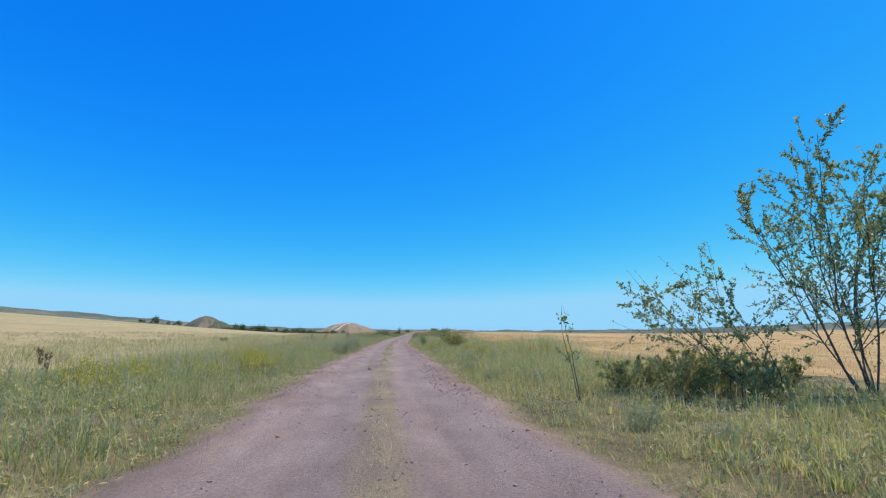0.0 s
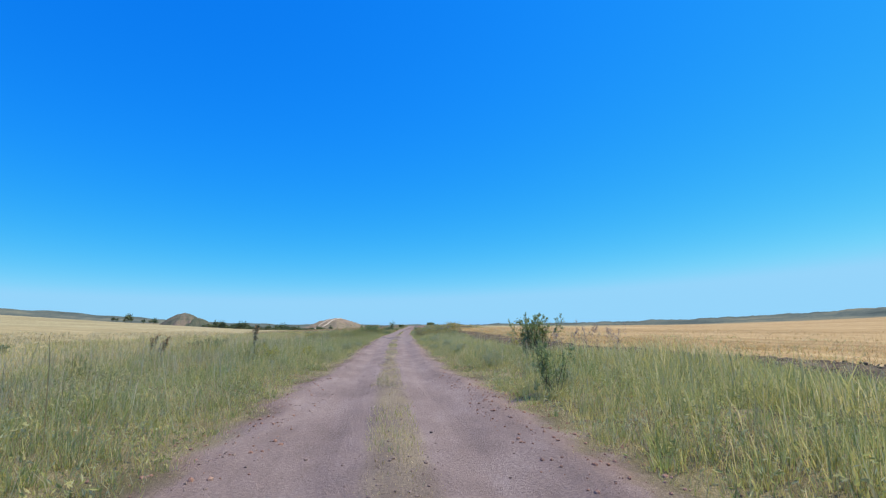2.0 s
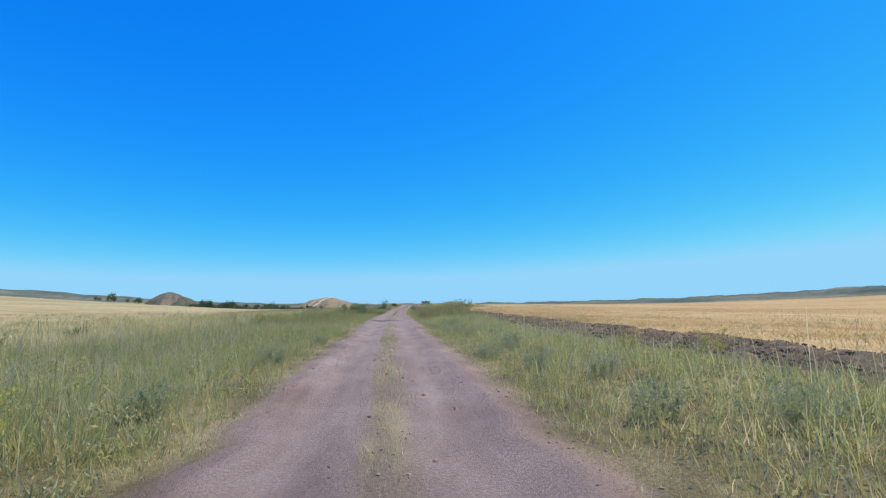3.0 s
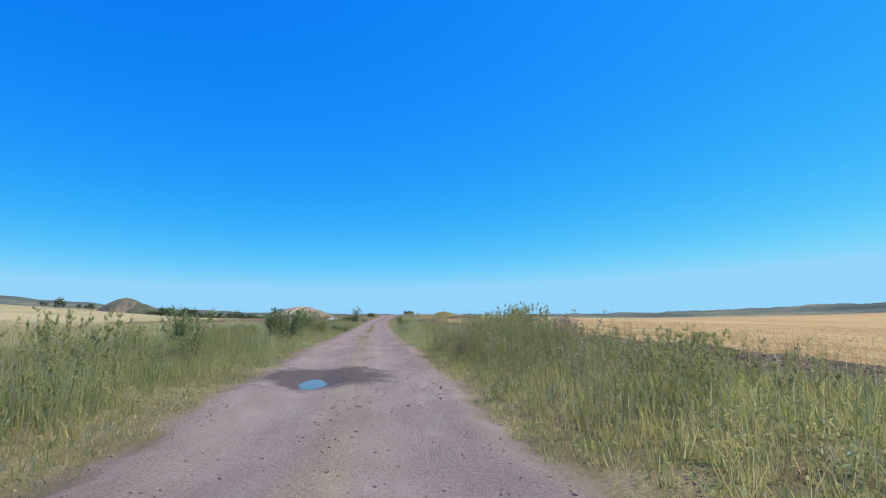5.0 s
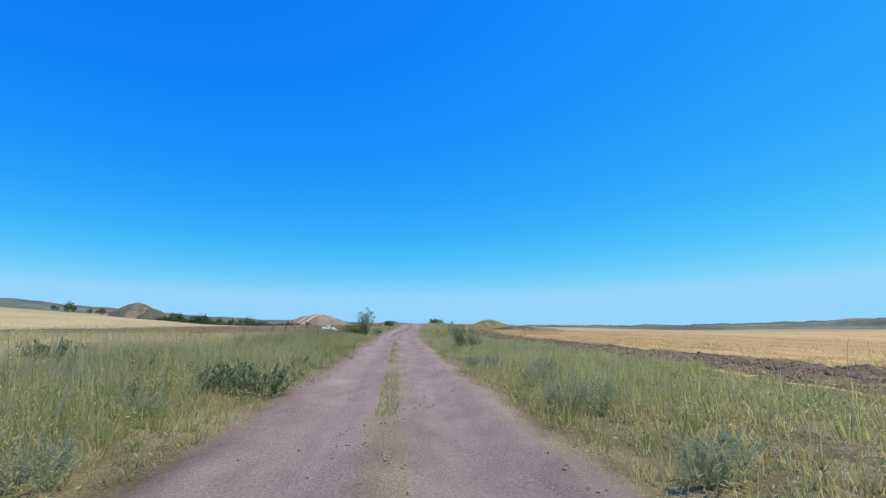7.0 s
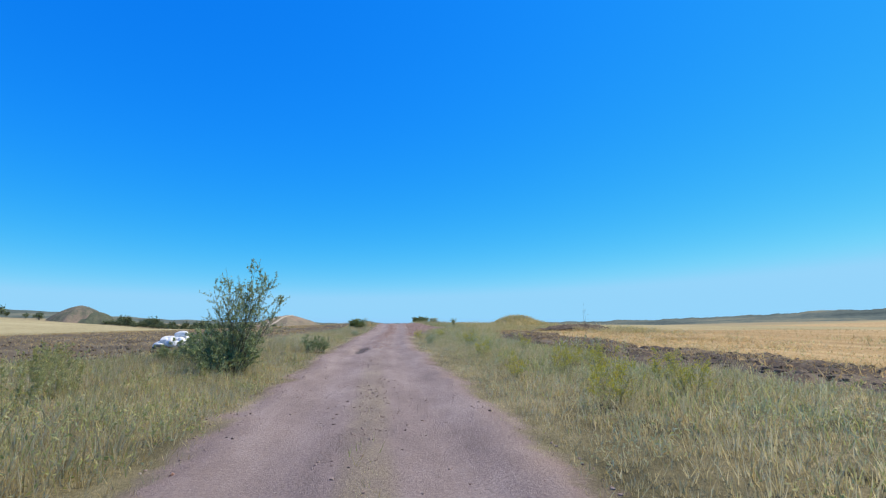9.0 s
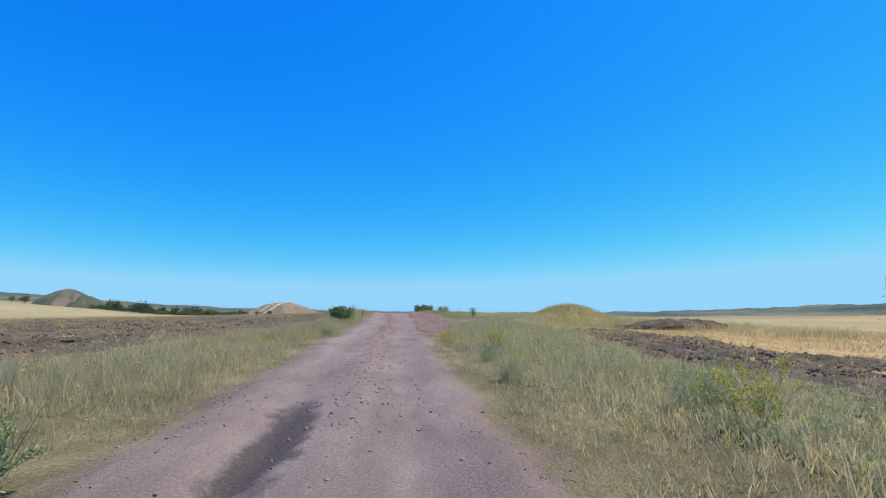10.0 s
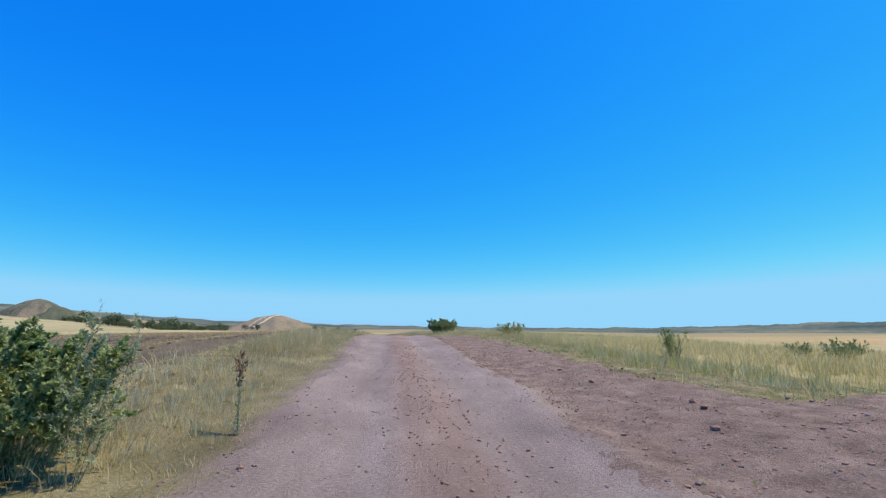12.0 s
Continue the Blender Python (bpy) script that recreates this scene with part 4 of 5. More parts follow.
for _i, (_x, _y, _q) in enumerate(((-4.4, 8.2, 1.0), (-5.0, 11.3, 1.0), (-4.2, 12.8, 1.0), (7.6, 176.4, 1.0), (8.2, 175.2, 1.0), (8.9, 177.3, 1.0), (6.8, 174.6, 0.9), (-3.4, 100.5, 0.9), (-4.6, 102.3, 1.0), (-7.0, 125.6, 0.9), (-7.8, 124.6, 1.0), (9.2, 170.6, 1.0), (10.2, 172.4, 1.1), (8.3, 160.9, 1.2), (8.6, 161.6, 1.3), (9.0, 161.2, 1.2), (9.3, 162.3, 1.3), (9.6, 161.0, 1.1), (8.0, 162.2, 1.1), (8.9, 163.1, 1.2))):
    (settle if _i == 0 else lambda o, *a: again(o, *a))(YARROW, _x, _y, _i, _q)


# --- far trees in rows between the mounds
def far_tree(seed, h, wide):
    g = np.random.default_rng(seed)
    root = new("tree")
    tagged(root, "small dark green tree far out on the plain", "tree", "far trees")
    pieces = [tube(branch(g, (0, 0, -0.2), (0, 0, 1), h * 0.6, 5, 0.05, 0.02), 0.035 * h, 0.012 * h, 6)]
    for _ in range(7):
        a = g.uniform(0, 6.28)
        pieces.append(tube(branch(g, (0, 0, h * g.uniform(0.2, 0.5)), (math.cos(a), math.sin(a), 0.8), h * 0.35, 4, 0.15, 0.05), 0.014 * h, 0.004 * h, 4))
    v, f = joined(pieces)
    part("trunk", fast_mesh("trunk", v, f, M_BARK), root)
    n = 330
    c = g.normal(size=(14, 3))
    c /= np.linalg.norm(c, axis=1, keepdims=True)
    c = c * np.array([wide * 0.42, wide * 0.42, h * 0.30]) * g.uniform(0.5, 1, (14, 1)) + np.array([0, 0, h * 0.56])
    k = g.integers(0, 14, n)
    at = c[k] + g.normal(size=(n, 3)) * np.array([wide, wide, h]) * 0.10
    at[:, 2] = np.maximum(at[:, 2], h * 0.06)
    v, f = leaf_set(g, at, g.normal(size=(n, 3)), 0.12 * h, 0.09 * h)
    part("crown", fast_mesh("crown", v, f, M_FARLEAF), root)
    return root


TREES = [far_tree(61, 7, 8), far_tree(62, 6, 9), far_tree(63, 9, 6)]
_g = np.random.default_rng(9)
_row = []
for _k in range(170):  # the belt of scrub running between the two mounds
    _u = _g.uniform(0, 1)
    _row.append((-280 + 200 * _u + _g.normal() * 3, 738 - 185 * _u + _g.normal() * 6, _g.choice([0.55, 0.68, 0.8, 1.0, 1.3], p=[0.3, 0.3, 0.22, 0.12, 0.06])))
for _k in range(9):
    _row.append((-392 + _k * 9 + _g.normal() * 3, 742 + _g.normal() * 12, _g.uniform(0.7, 1.2)))
_row += [(-352, 700, 1.5), (-118, 820, 1.2), (-112, 826, 1.0), (-105, 832, 1.1), (-150, 640, 0.9)]
for _k in range(9):
    _row.append((-85 + _g.uniform(-5, 130), 1180 + _g.normal() * 60, _g.uniform(0.7, 1.3)))
for _i, (_x, _y, _q) in enumerate(_row):
    (settle if _i < 3 else lambda o, *a: again(o, *a))(TREES[_i % 3], _x, _y, _i * 2.4, _q)


# ------------------------------------------------------------ grass
def grass(name, label, mat, n, s0, s1, y0, y1, h0, h1, w, seed, power=1.0, lean=0.6, mid=0.5, mid_w=0.85, base_w=1.0, clump=0.0, keep=None, plain=False, lift=0.0):
    """Single bent blades on the ground, n of them, in a band s0..s1 from the road's middle."""
    g = np.random.default_rng(seed)
    u = g.uniform(0, 1, n) ** power
    s, y = s0 + (s1 - s0) * u, g.uniform(y0, y1, n)
    if clump:
        m = max(1, n // 14)
        k = g.integers(0, m, n)
        s, y = s[k] + g.normal(size=n) * clump, y[k] + g.normal(size=n) * clump
    x = xc(y) + s
    ok = np.abs(s) > half(y) - 0.2 + g.uniform(-0.5, 0.5, n) if keep is None else keep(s, y, g)
    if name not in ("straw_litter", "stubble"):
        ok &= ~off_the_strip(s, y, g)
        ok &= ~((y > 161) & (s < plough_edge(y) - 0.1 + g.uniform(-0.4, 0.3, n)) & (s > -42))
        ok &= (noise_grid(x * 0.09 + 40, y * 0.09) > -0.42 + g.uniform(-0.35, 0.35, n)) | (y < 30) | ((s < 0) & (y < 140))
    if name == "straw_litter" and s1 > -20:
        ok &= np.abs(s - plough_edge(y) - 0.2) < 0.5 + g.normal(size=n) * 0.2
    if name in ("grass", "short_grass"):  # the later verge is bleached beside the road
        ok &= ~((s > 0) & (y > 132) & (s < half(y) + 1.2 + 0.6 * np.sin(y * 0.8)) & (g.uniform(0, 1, n) < 0.8))
    ok &= bare(s, y) > g.uniform(-0.5, 2.6, n)  # thins out towards the bare ground
    x, y, s = x[ok], y[ok], s[ok]
    n = len(x)
    z = ground_z(x, y) - 0.02 + lift if keep is None else np.maximum(ground_z(x, y) - 0.12, road_z(x, y, s)) - 0.01
    hvar = 0.95 + 0.9 * noise_grid(x * 0.12, y * 0.12)
    e = np.clip((np.abs(s) - half(y)) / 1.3, 0, 1) if keep is None else 1.0
    h = (h0 + (h1 - h0) * g.uniform(0, 1, n) ** 1.5) * np.clip(hvar, 0.35, 1.6) * (0.35 + 0.65 * e) * np.clip(0.4 + 0.22 * bare(s, y), 0.4, 1)
    a = g.uniform(0, 2 * np.pi, n)
    b = g.uniform(0, 2 * np.pi, n)
    l = h * lean * g.uniform(0.2, 1.3, n)
    ww = w * g.uniform(0.6, 1.3, n) / 2
    p = np.stack([x, y, z], -1)
    side = np.stack([np.cos(a), np.sin(a), np.zeros(n)], -1) * ww[:, None]
    bend = np.stack([np.cos(b), np.sin(b), np.zeros(n)], -1) * l[:, None]
    up = np.zeros((n, 3))
    up[:, 2] = h
    if plain:
        v = np.stack([p - side, p + side, p + up * 0.97 + bend], 1).reshape(-1, 3)
        return tagged(new(name, fast_mesh(name, v, np.arange(3 * n).reshape(-1, 3), mat)), label, "grass", kind="stuff")
    pm = p + up * mid + bend * mid * mid
    v = np.stack([p - side * base_w, p + side * base_w, pm + side * mid_w, pm - side * mid_w, p + up * 0.97 + bend], 1).reshape(-1, 3)
    i = np.arange(n)[:, None] * 5
    f = np.concatenate([i + np.array([[0, 1, 2]]), i + np.array([[0, 2, 3]]), i + np.array([[3, 2, 4]])])
    return tagged(new(name, fast_mesh(name, v, f, mat)), label, "grass", kind="stuff")


def herbs(name, label, mat, n, s0, s1, y0, y1, top, length, width, seed, power=1.0):
    """Small leaves of low herbs filling the verge between the blades."""
    g = np.random.default_rng(seed)
    m = n // 40
    s = s0 + (s1 - s0) * g.uniform(0, 1, m) ** power
    y = g.uniform(y0, y1, m)
    k = g.integers(0, m, n)
    s, y = s[k] + g.normal(size=n) * 0.17, y[k] + g.normal(size=n) * 0.17
    tall = (0.4 + 0.6 * g.uniform(0, 1, m))[k]
    x = xc(y) + s
    e = np.clip((np.abs(s) - half(y)) / 1.0, 0, 1)
    ok = (e > 0) & ~off_the_strip(s, y, g) & (bare(s, y) > 0)
    z = ground_z(x, y) + top * tall * g.uniform(0, 1, n) ** 0.8 * (0.3 + 0.7 * e)
    at = np.stack([x, y, z], -1)[ok]
    up = np.repeat(np.array([[0, 0, 0.5]]), len(at), 0)
    v, f = leaf_set(g, at, up, length, width)
    return tagged(new(name, fast_mesh(name, v, f, mat)), label, "herbs", kind="stuff")


def tufts(name, label, mat, clumps, per, s0, s1, y0, y1, h0, h1, w, seed, power=1.0, fan=0.45, spread=0.09):
    """Dense tufts: each a bunch of fine straight blades fanning out of one foot, tall ones among short ones."""
    g = np.random.default_rng(seed)
    s = s0 + (s1 - s0) * g.uniform(0, 1, clumps) ** power
    y = g.uniform(y0, y1, clumps)
    x = xc(y) + s
    ok = (np.abs(s) > half(y) + 0.05 + g.uniform(-0.15, 0.45, clumps)) & ~((y > 161) & (s < plough_edge(y) + 0.1) & (s > -42))
    ok &= ~off_the_strip(s, y, g)
    ok &= noise_grid(x * 0.16 + seed, y * 0.16) > -0.25 + g.uniform(-0.3, 0.3, clumps)
    ok &= bare(s, y) > g.uniform(-0.4, 2.4, clumps)
    s, y = s[ok], y[ok]
    m = len(s)
    e = np.clip((np.abs(s) - half(y)) / 1.2, 0, 1)
    tall = (h0 + (h1 - h0) * g.uniform(0, 1, m) ** 1.6) * (0.3 + 0.7 * e) * np.clip(1 + 0.7 * noise_grid(s * 0.1 + 7, y * 0.1), 0.5, 1.6)
    tall = tall * np.clip(0.4 + 0.22 * bare(s, y), 0.4, 1)
    tall = tall * np.where((s > 3.2) & (y > 50) & (y < 84), 0.6, 1.0)  # low growth before the ploughed strip
    k = np.repeat(np.arange(m), per)
    n = len(k)
    a = g.uniform(0, 2 * np.pi, n)
    r = np.abs(g.normal(size=n)) * spread * (0.5 + tall[k])
    px, py = xc(y[k]) + s[k] + r * np.cos(a), y[k] + r * np.sin(a)
    h = tall[k] * g.uniform(0.35, 1.05, n)
    out = h * fan * g.uniform(0.1, 1.2, n)
    b = a + g.normal(size=n) * 0.7
    c = g.uniform(0, np.pi, n)
    ww = w * g.uniform(0.6, 1.4, n) / 2
    p = np.stack([px, py, ground_z(px, py) - 0.02], -1)
    side = np.stack([np.cos(c) * ww, np.sin(c) * ww, np.zeros(n)], -1)
    tip = p + np.stack([out * np.cos(b), out * np.sin(b), h], -1)
    v = np.stack([p - side, p + side, tip], 1).reshape(-1, 3)
    return tagged(new(name, fast_mesh(name, v, np.arange(3 * n).reshape(-1, 3), mat)), label, "grass", kind="stuff")


for _side, _seed in ((-1, 301), (1, 311)):
    _reach = 150 if _side < 0 else 146
    tufts("grass_tufts", "dense green grass tufts of the verge", M_GGRASS, 4000, 34, 2.0 * _side, 9.2 * _side, -3, _reach, 0.16, 0.5, 0.011, _seed, 1.1)
    tufts("grass_tufts", "dense yellowing grass tufts of the verge", M_MGRASS, 6400, 34, 2.0 * _side, 9.4 * _side, -3, _reach, 0.18, 0.55, 0.010, _seed + 1, 1.0)
    tufts("herb_tufts", "low dark leafy herbs packed between the grass", M_OLIVE, 5600, 26, 2.0 * _side, 9.0 * _side, -3, _reach, 0.10, 0.36, 0.020, _seed + 2, 1.0, 0.8, 0.14)
    tufts("dry_tufts", "pale dry grass tufts beside the road", M_DGRASS, 5200, 28, 1.8 * _side, (6.5 if _side < 0 else 8.5) * _side, -3, 232, 0.08, 0.32, 0.009, _seed + 3, 1.5, 0.7)
tufts("dry_tufts", "tall golden grass tufts where the verge meets the meadow", M_DGRASS, 6000, 24, -5.0, -13, 30, 160, 0.25, 0.55, 0.013, 307)
tufts("dry_tufts", "golden dry grass tufts of the later verge", M_DGRASS, 6400, 30, -2.0, -8.4, 142, 236, 0.16, 0.48, 0.010, 305)
tufts("brown_tufts", "brownish seeding grass tufts in the verge", M_BGRASS, 2600, 28, -2.2, -8.8, 60, 236, 0.2, 0.55, 0.010, 306, 0.9)
tufts("dry_tufts", "short bleached grass tufts of the later verge", M_DGRASS, 5200, 28, 2.0, 8.6, 140, 186, 0.06, 0.26, 0.009, 315)
tufts("herb_tufts", "low grey-green herbs of the later verge", M_GREY, 2200, 26, 3.0, 8.8, 138, 186, 0.06, 0.22, 0.013, 317, 1.0, 0.7, 0.14)
tufts("brown_tufts", "brownish seeding grass tufts in the verge", M_BGRASS, 1800, 28, 2.2, 8.8, 60, 142, 0.2, 0.55, 0.010, 316, 0.9)
tufts("brown_tufts", "brown-gold seeding grass tufts on the rise", M_BGRASS, 5000, 28, 3.4, 24, 184, 260, 0.25, 0.62, 0.012, 321, 0.9)

tufts("herb_tufts", "sparse grey-green herbs on the stony verge", M_GREY, 1800, 26, 2.6, 9.5, 182, 216, 0.10, 0.28, 0.013, 318, 1.0, 0.7, 0.14)
tufts("herb_tufts", "sparse olive herbs on the stony verge", M_OLIVE, 1800, 26, 2.6, 9.5, 182, 216, 0.10, 0.30, 0.016, 319, 1.0, 0.7, 0.14)

herbs("herb_leaves", "low olive-green herbs in the verge", M_OLIVE, 105000, -2.2, -10, -4, 160, 0.42, 0.07, 0.022, 81)
herbs("herb_leaves", "low olive-green herbs in the verge", M_OLIVE, 98000, 2.2, 9, -4, 146, 0.42, 0.07, 0.022, 82)
herbs("herb_leaves", "scattered low herbs in the later verge", M_OLIVE, 15000, 2.8, 9, 146, 186, 0.36, 0.06, 0.018, 86)
herbs("herb_leaves", "grey-green herbs low in the verge", M_GREY, 52000, 2.3, 7, -4, 186, 0.35, 0.06, 0.014, 83)
herbs("herb_leaves", "grey-green herbs low in the verge", M_GREY, 45000, -2.4, -8, -4, 120, 0.35, 0.06, 0.014, 84)
herbs("herb_leaves", "yellowing herbs low in the dry grass", M_OLIVE, 18000, -2.4, -7, 120, 182, 0.2, 0.06, 0.016, 85)
# rank grass of the nearer verges
grass("grass", "knee-high mixed green and yellowing verge grass", M_MGRASS, 50000, -2.0, -9, -4, 162, 0.16, 0.52, 0.009, 1, 0.9, clump=0.16)
grass("grass", "green blades low in the verge", M_GGRASS, 36000, -2.2, -9, -4, 150, 0.12, 0.40, 0.010, 2, clump=0.22)
grass("grass", "green and yellow verge grass", M_MGRASS, 46000, 2.0, 8.6, -4, 140, 0.16, 0.52, 0.009, 3, 0.9, clump=0.16)
grass("grass", "green blades low in the verge", M_GGRASS, 36000, 2.2, 8.8, -4, 143, 0.12, 0.42, 0.010, 4, clump=0.22)
grass("dry_grass", "short bleached grass along the road edge", M_DGRASS, 85000, -1.7, -4.2, -4, 225, 0.07, 0.30, 0.012, 5, 1.3, plain=True)
grass("dry_grass", "short bleached grass along the road edge", M_DGRASS, 85000, 1.7, 4.2, -4, 225, 0.07, 0.30, 0.012, 6, 1.3, plain=True)
grass("short_grass", "short green grass along the road edge", M_GGRASS, 45000, -1.8, -5, -4, 150, 0.05, 0.22, 0.013, 25, 1.2, plain=True)
grass("short_grass", "short green grass along the road edge", M_GGRASS, 45000, 1.8, 5, -4, 190, 0.05, 0.22, 0.013, 26, 1.2, plain=True)
grass("brown_grass", "brown grass over the little mound", M_BGRASS, 16000, 10.5, 18, 194.5, 203.5, 0.25, 0.55, 0.014, 27, clump=0.15)
grass("grass", "fresh green grass of the first verge", M_GGRASS, 14000, -2.3, -9, -4, 30, 0.15, 0.45, 0.010, 33, clump=0.2)
# pale dry grass of the later stretch
grass("dry_grass", "pale golden dry verge grass", M_DGRASS, 46000, -2.0, -8.2, 146, 262, 0.14, 0.46, 0.011, 7, 0.9, clump=0.15)
grass("brown_grass", "tall brown-gold seeding grass", M_BGRASS, 40000, 3.0, 24, 178, 262, 0.25, 0.62, 0.014, 8, 0.9, clump=0.2)
grass("dry_grass", "thin golden grass on the rise", M_DGRASS, 42000, 2.2, 26, 176, 262, 0.15, 0.5, 0.012, 9, 1.1, clump=0.2)
grass("grass", "lower yellowing verge grass", M_MGRASS, 10000, 2.0, 8.8, 139, 188, 0.08, 0.26, 0.011, 28, clump=0.15)
grass("grass", "yellowing grass among the dry verge", M_MGRASS, 12000, -2.0, -8.2, 150, 198, 0.12, 0.42, 0.011, 29, clump=0.15)
grass("dry_grass", "low bleached grass of the later verge", M_DGRASS, 36000, 2.0, 8.6, 137, 188, 0.06, 0.24, 0.010, 24, clump=0.18)
grass("green_tuft", "separate green tufts in the dry verge", M_GGRASS, 5000, 3.9, 9.0, 140, 186, 0.12, 0.34, 0.011, 31, clump=0.12)
# seeding stalks standing over the rest
grass("grass_stalk", "pale seeding grass stalks above the verge", M_DGRASS, 8000, -3.0, -13, -4, 150, 0.5, 0.95, 0.010, 10, mid=0.78, base_w=0.25, mid_w=0.9, lean=0.18)
grass("grass_stalk", "pale seeding grass stalks above the verge", M_DGRASS, 4000, 3.0, 9, -4, 140, 0.45, 0.9, 0.010, 11, mid=0.78, base_w=0.25, mid_w=0.9, lean=0.18)
# taller growth: before the ploughed strip, and at the feet of the rank weeds
grass("tall_grass", "tall greenish grass before the ploughed strip", M_MGRASS, 9000, 5.2, 9.4, 24, 48, 0.4, 0.8, 0.013, 21, clump=0.2, lean=0.4)
grass("tall_grass", "tall grass crowding the feet of the weeds", M_MGRASS, 8000, 2.8, 8.6, 86, 109, 0.2, 0.5, 0.012, 22, clump=0.2, lean=0.4)
grass("tall_grass", "green grass crowding the feet of the weeds", M_GGRASS, 7000, 2.8, 8.6, 86, 109, 0.2, 0.45, 0.012, 23, clump=0.2, lean=0.4)
grass("tall_grass", "rank grass hiding the end of the ploughed strip", M_MGRASS, 9000, 7.4, 9.9, 22, 52, 0.5, 0.9, 0.013, 32, clump=0.2, lean=0.35)
grass("tall_grass", "rank grass and herbs round the green bush", M_MGRASS, 9000, -3.4, -10, 84, 113, 0.4, 0.8, 0.012, 36, clump=0.2, lean=0.4)
grass("tall_grass", "rank green blades round the green bush", M_GGRASS, 7000, -3.2, -10, 84, 113, 0.35, 0.75, 0.012, 37, clump=0.2, lean=0.4)
grass("tall_grass", "tall grass round the foot of the rounded bush", M_MGRASS, 3500, 3.6, 8, 27.5, 33, 0.35, 0.7, 0.012, 38, clump=0.2, lean=0.4)
# wider meadow
grass("meadow_grass", "yellow-green meadow grass reaching away", M_MGRASS, 74000, -8, -30, -6, 163, 0.25, 0.6, 0.022, 12, 1.3, clump=0.25, plain=True)
grass("meadow_grass", "golden dry meadow grass reaching away", M_DGRASS, 52000, -10, -50, -6, 163, 0.2, 0.5, 0.03, 13, 1.3, clump=0.3, plain=True)
grass("meadow_grass", "dry grass beyond the crest", M_DGRASS, 26000, -9, 30, 258, 330, 0.2, 0.6, 0.04, 14, clump=0.3, plain=True)
grass("stubble", "cut golden straw stubble", M_STRAW, 50000, 9, 50, 8, 190, 0.08, 0.2, 0.03, 15, 1.4, plain=True)
grass("stubble", "cut golden straw stubble", M_STRAW, 16000, -36, -80, 160, 300, 0.08, 0.2, 0.05, 16, 1.2, plain=True)
# thin tufts down the middle of the road
grass("road_grass", "flattened dry grass between the wheel tracks", M_DGRASS, 34000, -0.42, 0.42, -4, 160, 0.03, 0.10, 0.008, 17, plain=True,
      keep=lambda s, y, g: (noise_grid(s * 0.2, y * 0.22) + 0.6 * np.exp(-(s / 0.22) ** 2) > 0.5 + g.uniform(-0.2, 0.3, len(s))) & ((y < 86) | (y > 103)))
grass("road_grass", "low green tufts between the wheel tracks", M_MGRASS, 20000, -0.32, 0.32, -4, 150, 0.04, 0.13, 0.009, 18, plain=True,
      keep=lambda s, y, g: (noise_grid(s * 0.2 + 9, y * 0.15 + 4) > 0.28) & ((y < 84) | (y > 104)))

grass("road_grass", "green grass strip between the wheel tracks", M_GGRASS, 6000, -0.20, 0.16, 121, 152, 0.04, 0.13, 0.008, 39, plain=True,
      keep=lambda s, y, g: noise_grid(s * 0.3 + 5, y * 0.2 + 1) > -0.1 + g.uniform(-0.2, 0.3, len(s)))
# straw raked out along the edge of the ploughed land
grass("straw_litter", "pale straw strewn along the plough edge", M_DGRASS, 50000, -4.4, -8.9, 161, 250, 0.02, 0.09, 0.03, 19, 1.0, lean=2.5, plain=True, lift=0.05)
grass("straw_litter", "pale straw left on the ploughed land", M_STRAW, 42000, -5.6, -42, 161, 290, 0.05, 0.14, 0.035, 20, 1.0, lean=2.2, clump=0.5, plain=True, lift=0.2)


grass("stubble", "pale straw strewn over the ploughed strip", M_STRAW, 42000, 8.5, 19, 34, 188, 0.04, 0.13, 0.03, 34, 1.0, lean=2.2, clump=0.35, plain=True, lift=0.09)
grass("stubble", "rough broken straw beside the ploughed strip", M_BGRASS, 30000, 11.5, 28, 20, 190, 0.08, 0.26, 0.03, 35, 1.5, lean=1.2, clump=0.3, plain=True)


# ------------------------------------------------------------ heap of white sacks
def lump_mesh(name, seed, mat, rough=0.25, sub=2, squash=(1, 1, 1), smooth=True):
    g = np.random.default_rng(seed)
    bm = bmesh.new()
    bmesh.ops.create_icosphere(bm, subdivisions=sub, radius=1)
    q = g.normal(size=(6, 3)) * 1.6
    ph = g.uniform(0, 6, 6)
    for v in bm.verts:
        c = np.array(v.co)
        k = 1 + rough * sum(math.sin(float(c @ q[i]) + ph[i]) for i in range(6)) / 3
        v.co = Vector((c[0] * k * squash[0], c[1] * k * squash[1], c[2] * k * squash[2]))
    me = bpy.data.meshes.new(name)
    bm.to_mesh(me)
    bm.free()
    me.materials.append(mat)
    for p in me.polygons:
        p.use_smooth = smooth
    return me


def sack_heap(x, y):
    root = new("rubbish_heap")
    root.location = (x, y, float(ground_z(np.array(x), np.array(y))) - 0.05)
    tagged(root, "heap of crumpled white sacks dumped in the grass", "rubbish heap")
    g = np.random.default_rng(4)
    for i in range(30):
        r = 0.75 * math.sqrt(g.uniform(0, 1))
        a = g.uniform(0, 6.28)
        me = lump_mesh("sack", 70 + i, M_SACK, 0.7, 3, (g.uniform(0.11, 0.21), g.uniform(0.1, 0.18), g.uniform(0.09, 0.15)))
        ob = part("sack", me, root)
        ob.location = (r * math.cos(a) * 1.1, r * math.sin(a) * 0.7, 0.14 + 0.6 * max(0, 1 - r) * g.uniform(0.5, 1.2))
        ob.rotation_euler = (g.uniform(-0.5, 0.5), g.uniform(-0.5, 0.5), g.uniform(0, 6))
    return root


sack_heap(-5.95, 167.6).scale = (1.1, 1.05, 0.85)


